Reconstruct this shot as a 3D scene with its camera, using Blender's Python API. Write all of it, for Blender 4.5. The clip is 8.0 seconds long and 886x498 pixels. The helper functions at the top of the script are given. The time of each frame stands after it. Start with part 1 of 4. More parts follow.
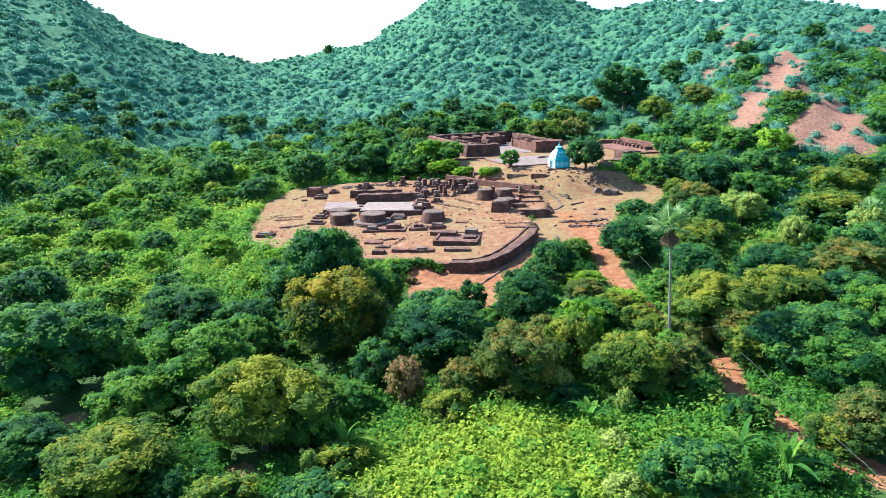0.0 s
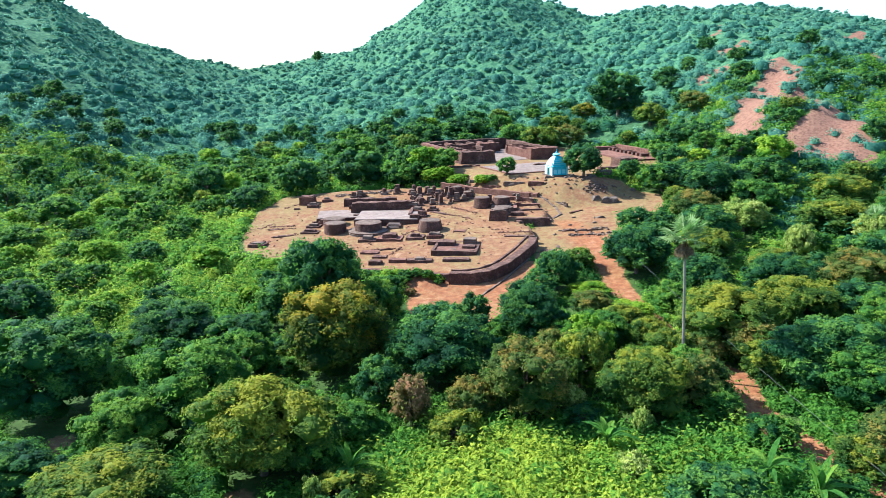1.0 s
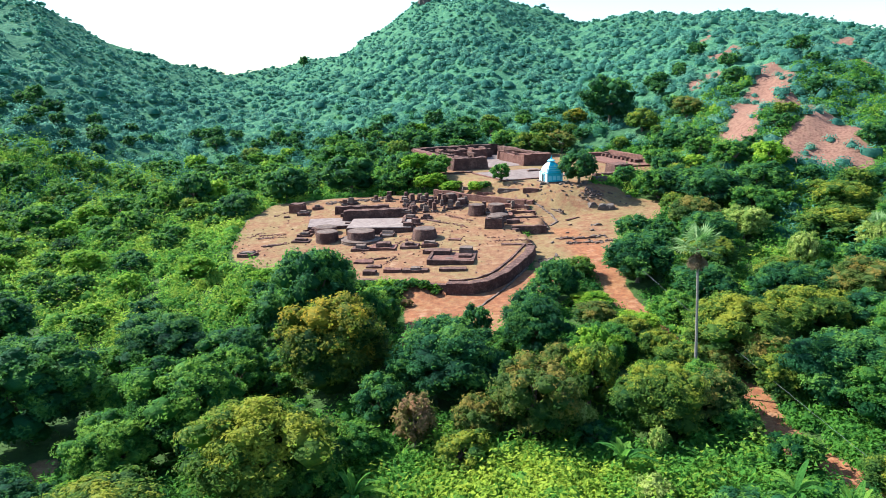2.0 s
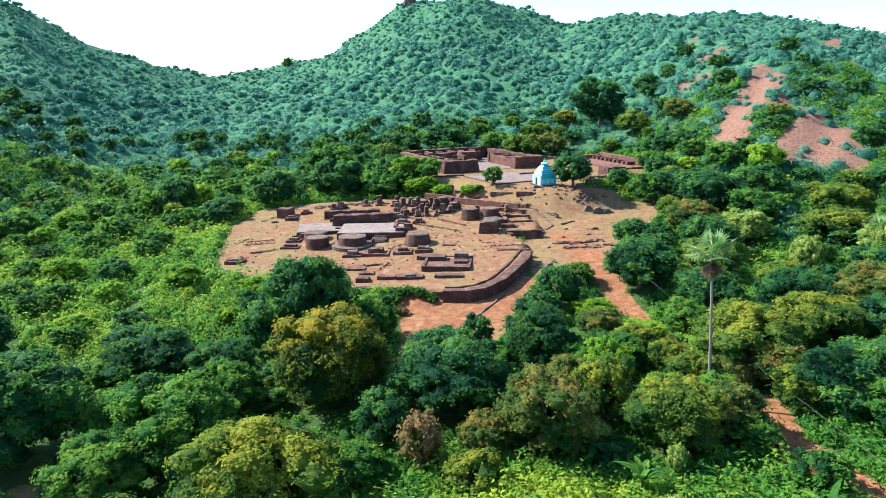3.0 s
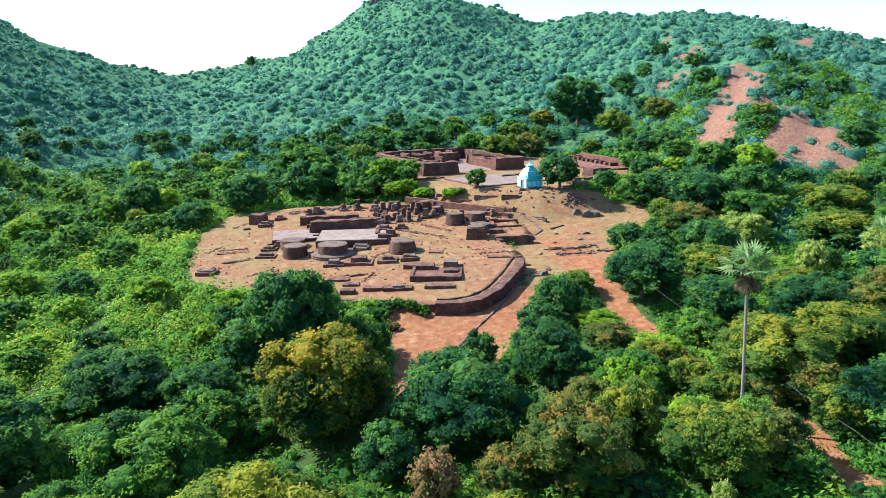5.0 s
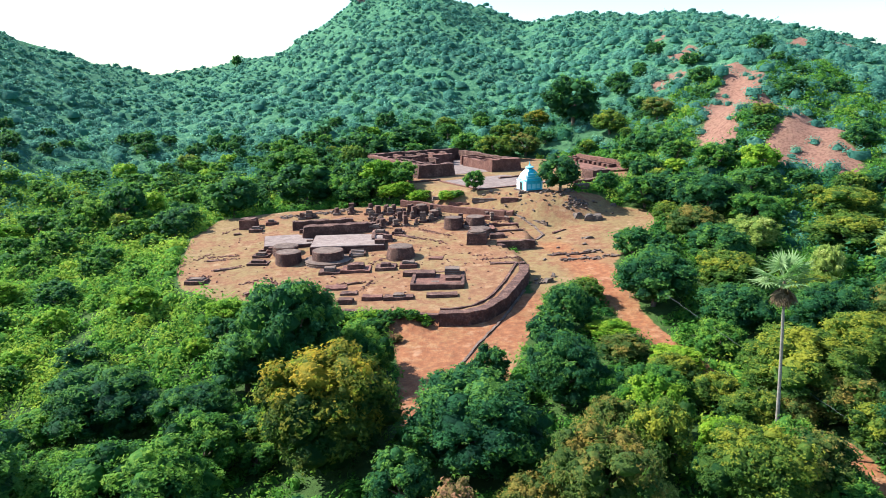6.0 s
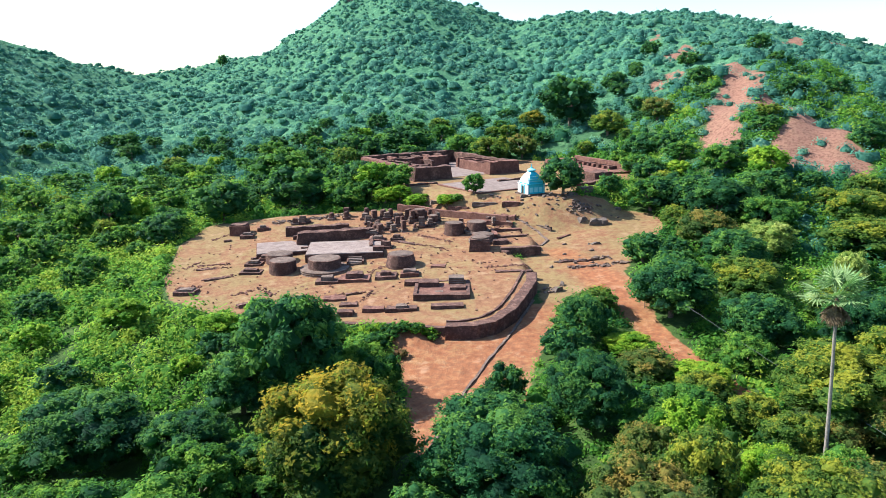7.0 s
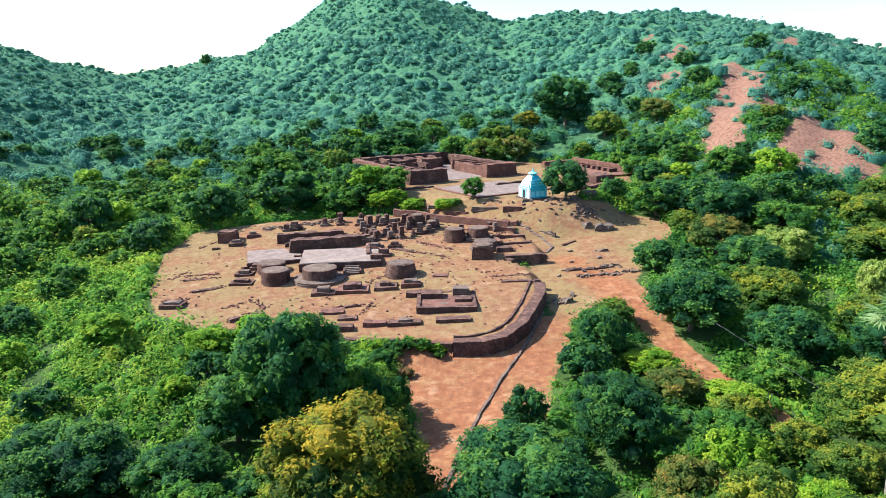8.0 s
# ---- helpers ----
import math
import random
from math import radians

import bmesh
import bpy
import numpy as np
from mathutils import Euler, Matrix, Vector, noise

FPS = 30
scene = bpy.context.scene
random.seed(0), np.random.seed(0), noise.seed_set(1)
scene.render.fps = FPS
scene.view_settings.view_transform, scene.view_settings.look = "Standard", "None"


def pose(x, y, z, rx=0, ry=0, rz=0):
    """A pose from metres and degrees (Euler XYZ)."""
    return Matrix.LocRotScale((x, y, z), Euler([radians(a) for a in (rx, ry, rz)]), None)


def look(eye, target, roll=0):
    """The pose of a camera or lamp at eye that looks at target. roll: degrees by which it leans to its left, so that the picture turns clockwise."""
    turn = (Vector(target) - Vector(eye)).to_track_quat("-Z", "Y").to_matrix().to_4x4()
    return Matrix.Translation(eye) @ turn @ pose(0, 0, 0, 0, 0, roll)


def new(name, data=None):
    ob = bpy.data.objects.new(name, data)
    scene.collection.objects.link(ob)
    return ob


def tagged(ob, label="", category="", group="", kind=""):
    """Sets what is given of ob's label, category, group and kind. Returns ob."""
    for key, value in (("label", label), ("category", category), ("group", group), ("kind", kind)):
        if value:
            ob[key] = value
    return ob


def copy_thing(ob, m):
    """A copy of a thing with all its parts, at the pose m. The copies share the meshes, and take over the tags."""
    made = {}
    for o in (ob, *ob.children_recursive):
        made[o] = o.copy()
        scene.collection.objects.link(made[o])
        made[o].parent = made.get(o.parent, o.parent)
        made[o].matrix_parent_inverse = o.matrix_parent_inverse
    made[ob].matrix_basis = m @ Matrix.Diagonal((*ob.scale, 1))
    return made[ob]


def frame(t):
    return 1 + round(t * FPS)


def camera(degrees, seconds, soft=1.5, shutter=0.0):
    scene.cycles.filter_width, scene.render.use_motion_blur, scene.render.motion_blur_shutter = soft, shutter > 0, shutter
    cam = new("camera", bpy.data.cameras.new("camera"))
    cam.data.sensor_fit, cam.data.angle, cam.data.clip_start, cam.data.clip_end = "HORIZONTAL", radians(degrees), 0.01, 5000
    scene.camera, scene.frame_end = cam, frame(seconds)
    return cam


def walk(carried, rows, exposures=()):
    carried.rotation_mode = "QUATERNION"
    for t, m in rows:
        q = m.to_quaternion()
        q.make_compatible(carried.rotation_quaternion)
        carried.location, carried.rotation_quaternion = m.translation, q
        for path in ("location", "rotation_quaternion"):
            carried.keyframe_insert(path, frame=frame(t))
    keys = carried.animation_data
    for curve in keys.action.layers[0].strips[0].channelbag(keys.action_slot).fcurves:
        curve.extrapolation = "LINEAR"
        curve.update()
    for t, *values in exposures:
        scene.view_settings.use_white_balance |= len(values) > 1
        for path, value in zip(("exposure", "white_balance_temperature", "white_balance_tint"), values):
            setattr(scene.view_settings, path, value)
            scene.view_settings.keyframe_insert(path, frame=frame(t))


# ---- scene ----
cam = camera(63.5, 8.0, soft=0.8)
METRES, EYE, TILT, LEAN, TURN = 36.0, 29.34, 1.5, -3.2, 0.0
ROWS = [
    (0.0, 0.0, 0.0, 0.0, -1.19, -15.79, 4.2),
    (0.5, -0.0231, 0.0407, -0.0008, -1.71, -15.6, 4.16),
    (1.0, -0.0478, 0.0873, -0.0019, -2.2, -15.37, 4.14),
    (1.5, -0.0701, 0.1302, -0.0028, -2.72, -15.16, 4.11),
    (3.0, -0.1412, 0.2676, -0.0061, -4.81, -14.97, 4.04),
    (3.5, -0.1631, 0.3121, -0.0074, -5.43, -15.01, 4.01),
    (4.0, -0.1869, 0.361, -0.008, -6.64, -15.1, 3.95),
    (4.5, -0.2096, 0.4093, -0.0094, -7.29, -15.16, 3.92),
    (6.0, -0.2789, 0.6019, -0.0129, -9.0, -15.29, 3.85),
    (6.5, -0.301, 0.6743, -0.0146, -9.57, -15.32, 3.83),
    (7.0, -0.3257, 0.7564, -0.0167, -10.16, -15.34, 3.79),
    (7.5, -0.3478, 0.836, -0.0189, -10.73, -15.36, 3.75),
    (8.0, -0.371, 0.924, -0.02, -11.47, -15.41, 3.68),
]
walk(cam, [(t, pose(0, 0, EYE, TILT, LEAN, TURN) @ pose(METRES * x, METRES * y, METRES * z, 90 + pitch, roll, yaw)) for t, x, y, z, yaw, pitch, roll in ROWS],
     exposures=((0.0, 1.64, 5300, 4), (1.5, 1.46, 5380, 4), (4.5, 1.40, 5500, 5), (8.0, 1.38, 5600, 6)))


# ---- world, sun, exposure ----
SUN_AZ, SUN_EL = -63.0, 41.0
world = bpy.data.worlds.new("world")
scene.world = world
world.use_nodes = True
wn, wl = world.node_tree.nodes, world.node_tree.links
sky = wn.new("ShaderNodeTexSky")
sky.sky_type, sky.sun_disc = "NISHITA", False
sky.sun_elevation, sky.sun_rotation = radians(SUN_EL), radians(SUN_AZ % 360)
sky.air_density, sky.dust_density, sky.ozone_density = 1.2, 0.7, 2.5
wl.new(sky.outputs[0], wn["Background"].inputs[0])
wn["Background"].inputs[1].default_value = 0.10
sun_dir = Vector((math.sin(radians(SUN_AZ)) * math.cos(radians(SUN_EL)), math.cos(radians(SUN_AZ)) * math.cos(radians(SUN_EL)), math.sin(radians(SUN_EL))))
sun = new("sun", bpy.data.lights.new("sun", "SUN"))
sun.data.energy, sun.data.angle, sun.data.color = 5.0, radians(0.6), (1.0, 0.92, 0.78)
sun.matrix_world = look(sun_dir * 300, (0, 0, 0))


# ---- materials ----
def material(name):
    m = bpy.data.materials.new(name)
    m.use_nodes = True
    n, l = m.node_tree.nodes, m.node_tree.links
    return m, n, l, n["Principled BSDF"]


def ramp(n, stops):
    r = n.new("ShaderNodeValToRGB")
    e = r.color_ramp.elements
    while len(e) < len(stops):
        e.new(0.5)
    for k, (p, c) in zip(e, stops):
        k.position, k.color = p, (*c, 1)
    return r


def noise_tex(n, l, scale, detail=4.0, rough=0.6, coord=None):
    t = n.new("ShaderNodeTexNoise")
    t.inputs["Scale"].default_value, t.inputs["Detail"].default_value, t.inputs["Roughness"].default_value = scale, detail, rough
    if coord is None:
        coord = n.new("ShaderNodeNewGeometry").outputs["Position"]
    l.new(coord, t.inputs["Vector"])
    return t


def math_node(n, l, op, a, b):
    k = n.new("ShaderNodeMath")
    k.operation = op
    for i, v in enumerate((a, b)):
        if isinstance(v, (int, float)):
            k.inputs[i].default_value = v
        else:
            l.new(v, k.inputs[i])
    return k.outputs[0]


def mix_col(n, l, fac, a, b, blend="MIX"):
    k = n.new("ShaderNodeMix")
    k.data_type, k.blend_type = "RGBA", blend
    for i, v in ((0, fac), (6, a), (7, b)):
        if isinstance(v, (int, float)):
            k.inputs[i].default_value = v
        elif isinstance(v, tuple):
            k.inputs[i].default_value = (*v, 1)
        else:
            l.new(v, k.inputs[i])
    return k.outputs[2]


def bump(n, l, bsdf, height, strength, dist):
    b = n.new("ShaderNodeBump")
    b.inputs["Strength"].default_value, b.inputs["Distance"].default_value = strength, dist
    l.new(height, b.inputs["Height"])
    l.new(b.outputs[0], bsdf.inputs["Normal"])


def attr(n, name):
    a = n.new("ShaderNodeAttribute")
    a.attribute_name = name
    return a.outputs["Fac"]


def leaf_material(name, dark, mid, light, trans=0.35, rough=0.55, vary=0.25, patch=0.8, glow=(0.20, 0.42, 0.05)):
    """Leaf colour by each leaf's own tone, each tree's own shade and slow patches; light passes through."""
    m, n, l, b = material(name)
    tone = attr(n, "tone")
    rnd = n.new("ShaderNodeObjectInfo").outputs["Random"]
    big = noise_tex(n, l, 0.35, 3.0).outputs["Fac"]
    fine = noise_tex(n, l, 2.6, 4.0, 0.75).outputs["Fac"]
    v = math_node(n, l, "ADD", tone, math_node(n, l, "MULTIPLY", math_node(n, l, "SUBTRACT", rnd, 0.5), vary))
    v = math_node(n, l, "ADD", v, math_node(n, l, "MULTIPLY", math_node(n, l, "SUBTRACT", big, 0.5), patch))
    v = math_node(n, l, "ADD", v, math_node(n, l, "MULTIPLY", math_node(n, l, "SUBTRACT", fine, 0.5), 0.9))
    bump(n, l, b, fine, 0.8, 0.5)
    r = ramp(n, [(0.0, dark), (0.5, mid), (1.0, light)])
    l.new(v, r.inputs[0])
    l.new(r.outputs[0], b.inputs["Base Color"])
    b.inputs["Roughness"].default_value = rough
    b.inputs["Specular IOR Level"].default_value = 0.08
    t = n.new("ShaderNodeBsdfTranslucent")
    l.new(mix_col(n, l, 0.5, r.outputs[0], glow), t.inputs["Color"])
    mx = n.new("ShaderNodeMixShader")
    mx.inputs[0].default_value = trans + 0.1
    l.new(b.outputs[0], mx.inputs[1])
    l.new(t.outputs[0], mx.inputs[2])
    l.new(mx.outputs[0], n["Material Output"].inputs["Surface"])
    return m


LEAF = {
    "dark": leaf_material("leaf_dark", (0.012, 0.045, 0.024), (0.042, 0.135, 0.045), (0.18, 0.32, 0.05), 0.32),
    "mid": leaf_material("leaf_mid", (0.014, 0.06, 0.022), (0.085, 0.215, 0.035), (0.29, 0.43, 0.05), 0.34),
    "olive": leaf_material("leaf_olive", (0.022, 0.065, 0.018), (0.12, 0.195, 0.03), (0.38, 0.36, 0.035), 0.34, patch=1.2),
    "yellow": leaf_material("leaf_yellow", (0.022, 0.065, 0.018), (0.16, 0.175, 0.02), (0.52, 0.34, 0.025), 0.32, patch=1.9),
    "brown": leaf_material("leaf_brown", (0.025, 0.07, 0.02), (0.125, 0.165, 0.035), (0.34, 0.23, 0.05), 0.3, patch=1.3),
    "russet": leaf_material("leaf_russet", (0.05, 0.07, 0.022), (0.24, 0.15, 0.06), (0.46, 0.22, 0.12), 0.3),
    "lime": leaf_material("leaf_lime", (0.035, 0.13, 0.014), (0.22, 0.39, 0.025), (0.50, 0.58, 0.05), 0.37),
    "pale": leaf_material("leaf_pale", (0.10, 0.19, 0.04), (0.40, 0.46, 0.09), (0.64, 0.66, 0.20), 0.32),
    "palm": leaf_material("leaf_palm", (0.04, 0.11, 0.04), (0.17, 0.29, 0.10), (0.40, 0.50, 0.22), 0.2, 0.4),
    "dead": leaf_material("leaf_dead", (0.08, 0.055, 0.035), (0.20, 0.14, 0.08), (0.38, 0.27, 0.16), 0.1, 0.8, glow=(0.3, 0.2, 0.1)),
}
UNDER = leaf_material("undergrowth_leaf", (0.016, 0.075, 0.022), (0.12, 0.28, 0.035), (0.48, 0.53, 0.05), 0.35, 0.7, 0.0)
# distance haze put into the leaf colour: bluer and brighter than plain foliage
HILL = leaf_material("hazed_scrub_leaf", (0.055, 0.17, 0.13), (0.15, 0.335, 0.23), (0.35, 0.45, 0.23), 0.40, 0.8, 0.0, glow=(0.20, 0.42, 0.27))
# a mix between plain green and the haze-tinted hill scrub
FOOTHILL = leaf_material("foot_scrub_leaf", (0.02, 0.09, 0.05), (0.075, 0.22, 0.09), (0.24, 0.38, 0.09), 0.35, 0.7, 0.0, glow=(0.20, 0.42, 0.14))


def ground_material():
    m, n, l, b = material("ground_soil_and_grass")
    soil, ruddy = attr(n, "soil"), attr(n, "ruddy")
    big, mid, fine = noise_tex(n, l, 0.12, 4).outputs["Fac"], noise_tex(n, l, 0.9, 5).outputs["Fac"], noise_tex(n, l, 6.0, 4).outputs["Fac"]
    grass = ramp(n, [(0.3, (0.03, 0.045, 0.015)), (0.5, (0.045, 0.08, 0.02)), (0.7, (0.09, 0.13, 0.03))])
    l.new(math_node(n, l, "ADD", math_node(n, l, "MULTIPLY", big, 0.5), math_node(n, l, "MULTIPLY", mid, 0.5)), grass.inputs[0])
    tan = ramp(n, [(0.3, (0.14, 0.063, 0.034)), (0.48, (0.235, 0.115, 0.060)), (0.72, (0.34, 0.19, 0.102))])
    l.new(math_node(n, l, "ADD", math_node(n, l, "MULTIPLY", mid, 0.6), math_node(n, l, "MULTIPLY", fine, 0.4)), tan.inputs[0])
    red = ramp(n, [(0.3, (0.19, 0.065, 0.03)), (0.7, (0.36, 0.15, 0.07))])
    l.new(mid, red.inputs[0])
    earth = mix_col(n, l, ruddy, tan.outputs[0], red.outputs[0])
    # thin dry grass on the bare earth, in patches
    patch = ramp(n, [(0.47, (0, 0, 0)), (0.58, (1, 1, 1))])
    grown = math_node(n, l, "ADD", math_node(n, l, "MULTIPLY", big, 0.55), math_node(n, l, "MULTIPLY", mid, 0.45))
    l.new(math_node(n, l, "ADD", grown, math_node(n, l, "MULTIPLY", attr(n, "sere"), 0.045)), patch.inputs[0])
    earth = mix_col(n, l, math_node(n, l, "MULTIPLY", patch.outputs[0], math_node(n, l, "SUBTRACT", 0.75, math_node(n, l, "MULTIPLY", ruddy, 0.5))), earth, (0.225, 0.165, 0.07))
    # trodden grit, darker and paler by turns
    grit = ramp(n, [(0.46, (0, 0, 0)), (0.62, (1, 1, 1))])
    l.new(noise_tex(n, l, 1.7, 6, 0.72).outputs["Fac"], grit.inputs[0])
    earth = mix_col(n, l, math_node(n, l, "MULTIPLY", grit.outputs[0], 0.55), earth, (0.15, 0.075, 0.045))
    chalk = ramp(n, [(0.56, (0, 0, 0)), (0.70, (1, 1, 1))])
    l.new(noise_tex(n, l, 0.45, 6, 0.7).outputs["Fac"], chalk.inputs[0])
    earth = mix_col(n, l, math_node(n, l, "MULTIPLY", chalk.outputs[0], 0.5), earth, (0.37, 0.23, 0.145))
    fac = ramp(n, [(0.42, (0, 0, 0)), (0.58, (1, 1, 1))])
    l.new(math_node(n, l, "ADD", soil, math_node(n, l, "MULTIPLY", math_node(n, l, "SUBTRACT", mid, 0.5), 0.7)), fac.inputs[0])
    # far grass painted blue-green to match the haze colour of the hill scrub
    hazed_tuft = ramp(n, [(0.40, (0.03, 0.095, 0.055)), (0.55, (0.08, 0.19, 0.10)), (0.68, (0.17, 0.27, 0.12))])
    l.new(noise_tex(n, l, 0.6, 7, 0.75).outputs["Fac"], hazed_tuft.inputs[0])
    sward = mix_col(n, l, math_node(n, l, "MULTIPLY", attr(n, "dry"), 0.9), grass.outputs[0], hazed_tuft.outputs[0])
    earth = mix_col(n, l, math_node(n, l, "MULTIPLY", attr(n, "scree"), 0.8), earth, mix_col(n, l, grit.outputs[0], (0.25, 0.13, 0.095), (0.12, 0.062, 0.046)))
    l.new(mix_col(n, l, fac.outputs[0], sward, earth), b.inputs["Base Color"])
    b.inputs["Roughness"].default_value = 0.95
    b.inputs["Specular IOR Level"].default_value = 0.08
    bump(n, l, b, math_node(n, l, "ADD", mid, math_node(n, l, "MULTIPLY", fine, 0.5)), 0.7, 0.25)
    return m


def masonry(name, dark, mid, light, course=0.12, moss=0.25):
    """Weathered laid bricks: thin courses, patches and dark lichen, at true size."""
    m, n, l, b = material(name)
    co = n.new("ShaderNodeTexCoord").outputs["Object"]
    pos = n.new("ShaderNodeNewGeometry").outputs["Position"]
    big, fine = noise_tex(n, l, 0.7, 5, 0.75, pos).outputs["Fac"], noise_tex(n, l, 3.2, 5, 0.75, pos).outputs["Fac"]
    r = ramp(n, [(0.36, dark), (0.5, mid), (0.64, light)])
    l.new(math_node(n, l, "ADD", math_node(n, l, "MULTIPLY", big, 0.6), math_node(n, l, "MULTIPLY", fine, 0.4)), r.inputs[0])
    w = n.new("ShaderNodeTexWave")
    w.wave_type, w.bands_direction = "BANDS", "Z"
    w.inputs["Scale"].default_value, w.inputs["Distortion"].default_value = 0.31 / course, 0.6
    l.new(pos, w.inputs["Vector"])
    lich = ramp(n, [(0.52, (0, 0, 0)), (0.7, (1, 1, 1))])
    l.new(noise_tex(n, l, 1.3, 5, 0.7, pos).outputs["Fac"], lich.inputs[0])
    c = mix_col(n, l, math_node(n, l, "MULTIPLY", lich.outputs[0], moss), r.outputs[0], (0.07, 0.06, 0.05))
    c = mix_col(n, l, math_node(n, l, "MULTIPLY", w.outputs["Fac"], 0.22), c, (0.05, 0.03, 0.025))
    l.new(c, b.inputs["Base Color"])
    b.inputs["Roughness"].default_value = 0.92
    b.inputs["Specular IOR Level"].default_value = 0.2
    bump(n, l, b, math_node(n, l, "ADD", math_node(n, l, "MULTIPLY", fine, 2.0), w.outputs["Fac"]), 0.9, 0.10)
    return m


BRICK = masonry("old_brick", (0.065, 0.034, 0.028), (0.13, 0.066, 0.05), (0.30, 0.165, 0.12))
BRICK_RED = masonry("red_brick", (0.10, 0.045, 0.035), (0.20, 0.09, 0.065), (0.31, 0.155, 0.11), 0.12, 0.15)
STONE = masonry("weathered_stone", (0.085, 0.055, 0.045), (0.16, 0.107, 0.083), (0.27, 0.19, 0.145), 0.3, 0.3)
PAVING = masonry("brick_paving", (0.17, 0.115, 0.095), (0.27, 0.195, 0.165), (0.36, 0.275, 0.235), 2.0, 0.2)


def plain(name, dark, light, scale=3.0, rough=0.8, bumpy=0.2, spec=0.3):
    m, n, l, b = material(name)
    f = noise_tex(n, l, scale, 5).outputs["Fac"]
    r = ramp(n, [(0.3, dark), (0.7, light)])
    l.new(f, r.inputs[0])
    l.new(r.outputs[0], b.inputs["Base Color"])
    b.inputs["Roughness"].default_value = rough
    b.inputs["Specular IOR Level"].default_value = spec
    bump(n, l, b, f, bumpy, 0.05)
    return m


BARK = plain("bark", (0.09, 0.065, 0.05), (0.20, 0.15, 0.11), 8, 0.95, 0.5)
PALM_BARK = plain("palm_bark", (0.15, 0.125, 0.10), (0.28, 0.24, 0.20), 5, 0.9, 0.5)
WHITE = plain("white_limewash", (0.70, 0.72, 0.70), (0.85, 0.86, 0.84), 2.5, 0.75, 0.1)
BLUE = plain("turquoise_limewash", (0.035, 0.36, 0.48), (0.08, 0.47, 0.58), 2.5, 0.7, 0.1)
PALEBLUE = plain("pale_blue_limewash", (0.20, 0.55, 0.64), (0.32, 0.66, 0.73), 2.5, 0.7, 0.1)
DARK = plain("dark_doorway", (0.015, 0.014, 0.013), (0.03, 0.028, 0.025), 4, 0.9, 0.1)
ROCK = plain("dark_rock", (0.06, 0.046, 0.038), (0.16, 0.115, 0.09), 1.5, 0.9, 0.6)
WIRE = plain("cable_grey", (0.12, 0.12, 0.12), (0.2, 0.2, 0.2), 4, 0.6, 0.0)
POST = plain("post_wood", (0.16, 0.11, 0.07), (0.28, 0.2, 0.13), 6, 0.9, 0.2)
GROUND = ground_material()


# ---- the lie of the land ----
def smooth(a, b, v):
    k = np.clip((v - a) / (b - a), 0, 1)
    return k * k * (3 - 2 * k)


def poly_distance(x, y, pts):
    """Metres inside (positive) or outside (negative) a closed outline."""
    d2, inside = np.full(np.shape(x), 1e12), np.zeros(np.shape(x), bool)
    for (ax, ay), (bx, by) in zip(pts, pts[1:] + pts[:1]):
        ex, ey = bx - ax, by - ay
        k = np.clip(((x - ax) * ex + (y - ay) * ey) / (ex * ex + ey * ey), 0, 1)
        d2 = np.minimum(d2, (x - ax - k * ex) ** 2 + (y - ay - k * ey) ** 2)
        if ay != by:
            inside ^= ((ay > y) != (by > y)) & (x < (bx - ax) * (y - ay) / (by - ay) + ax)
    return np.where(inside, 1, -1) * np.sqrt(d2)


def line_distance(x, y, pts):
    d2 = np.full(np.shape(x), 1e12)
    for (ax, ay), (bx, by) in zip(pts, pts[1:]):
        ex, ey = bx - ax, by - ay
        k = np.clip(((x - ax) * ex + (y - ay) * ey) / (ex * ex + ey * ey), 0, 1)
        d2 = np.minimum(d2, (x - ax - k * ex) ** 2 + (y - ay - k * ey) ** 2)
    return np.sqrt(d2)


WALL_LINE = [(-12.5, 115.3), (-10.1, 114.8), (-3.6, 112.2), (2.6, 109.2), (6.0, 108.4), (8.6, 109.0), (11.6, 111.7), (14.9, 116.8), (16.9, 120.2), (17.8, 123.2)]
DECK = [(-27, 124.0), (-20.3, 121.5)] + WALL_LINE + [(18.6, 130.5), (16.5, 135.5), (22.6, 135.3), (23.0, 141), (21.2, 149.8), (9.9, 159.4), (6, 165), (-2.6, 168), (-19.4, 170.5), (-32.7, 169.3), (-36.2, 157.6), (-35.6, 139.9), (-33.4, 131)]
TERRACE = [(2, 174), (16, 164), (23, 156), (34, 153.5), (40, 160), (55, 171), (64, 196), (58, 208), (40, 218), (-4, 220), (-3, 195)]
EAST = [(19, 124), (18.6, 131), (22.8, 138.6), (22.5, 148), (24, 152), (32, 154), (42, 156), (49, 150), (49, 144), (42, 134.9), (34.1, 126.6), (29, 119.8), (24, 116), (17, 113)]
FRONT = [(-3.9, 112), (2.1, 109.5), (8, 109), (15, 116), (19.5, 115), (20, 110), (14, 104.5), (10.5, 98.5), (7.6, 91), (5, 84.5), (1.5, 81), (-2, 79), (-4.6, 84.7), (-3.6, 99.1)]
BACK = [(8, 160), (22, 150), (34, 150), (40, 154), (30, 160), (20, 166), (10, 172), (4, 172), (10, 164)]
TRACK = [(23.5, 128), (31.5, 128), (31.5, 114), (28.8, 106), (25.2, 107), (24, 117)]
PATH_EAST = [(26, 135), (27.9, 126.5), (28, 117.5), (27.1, 109.4), (27, 102), (27.3, 94.2), (27.3, 78.8), (29.8, 69.9), (28.6, 62.1), (29.5, 55.3), (30.6, 51.4), (33.5, 47)]
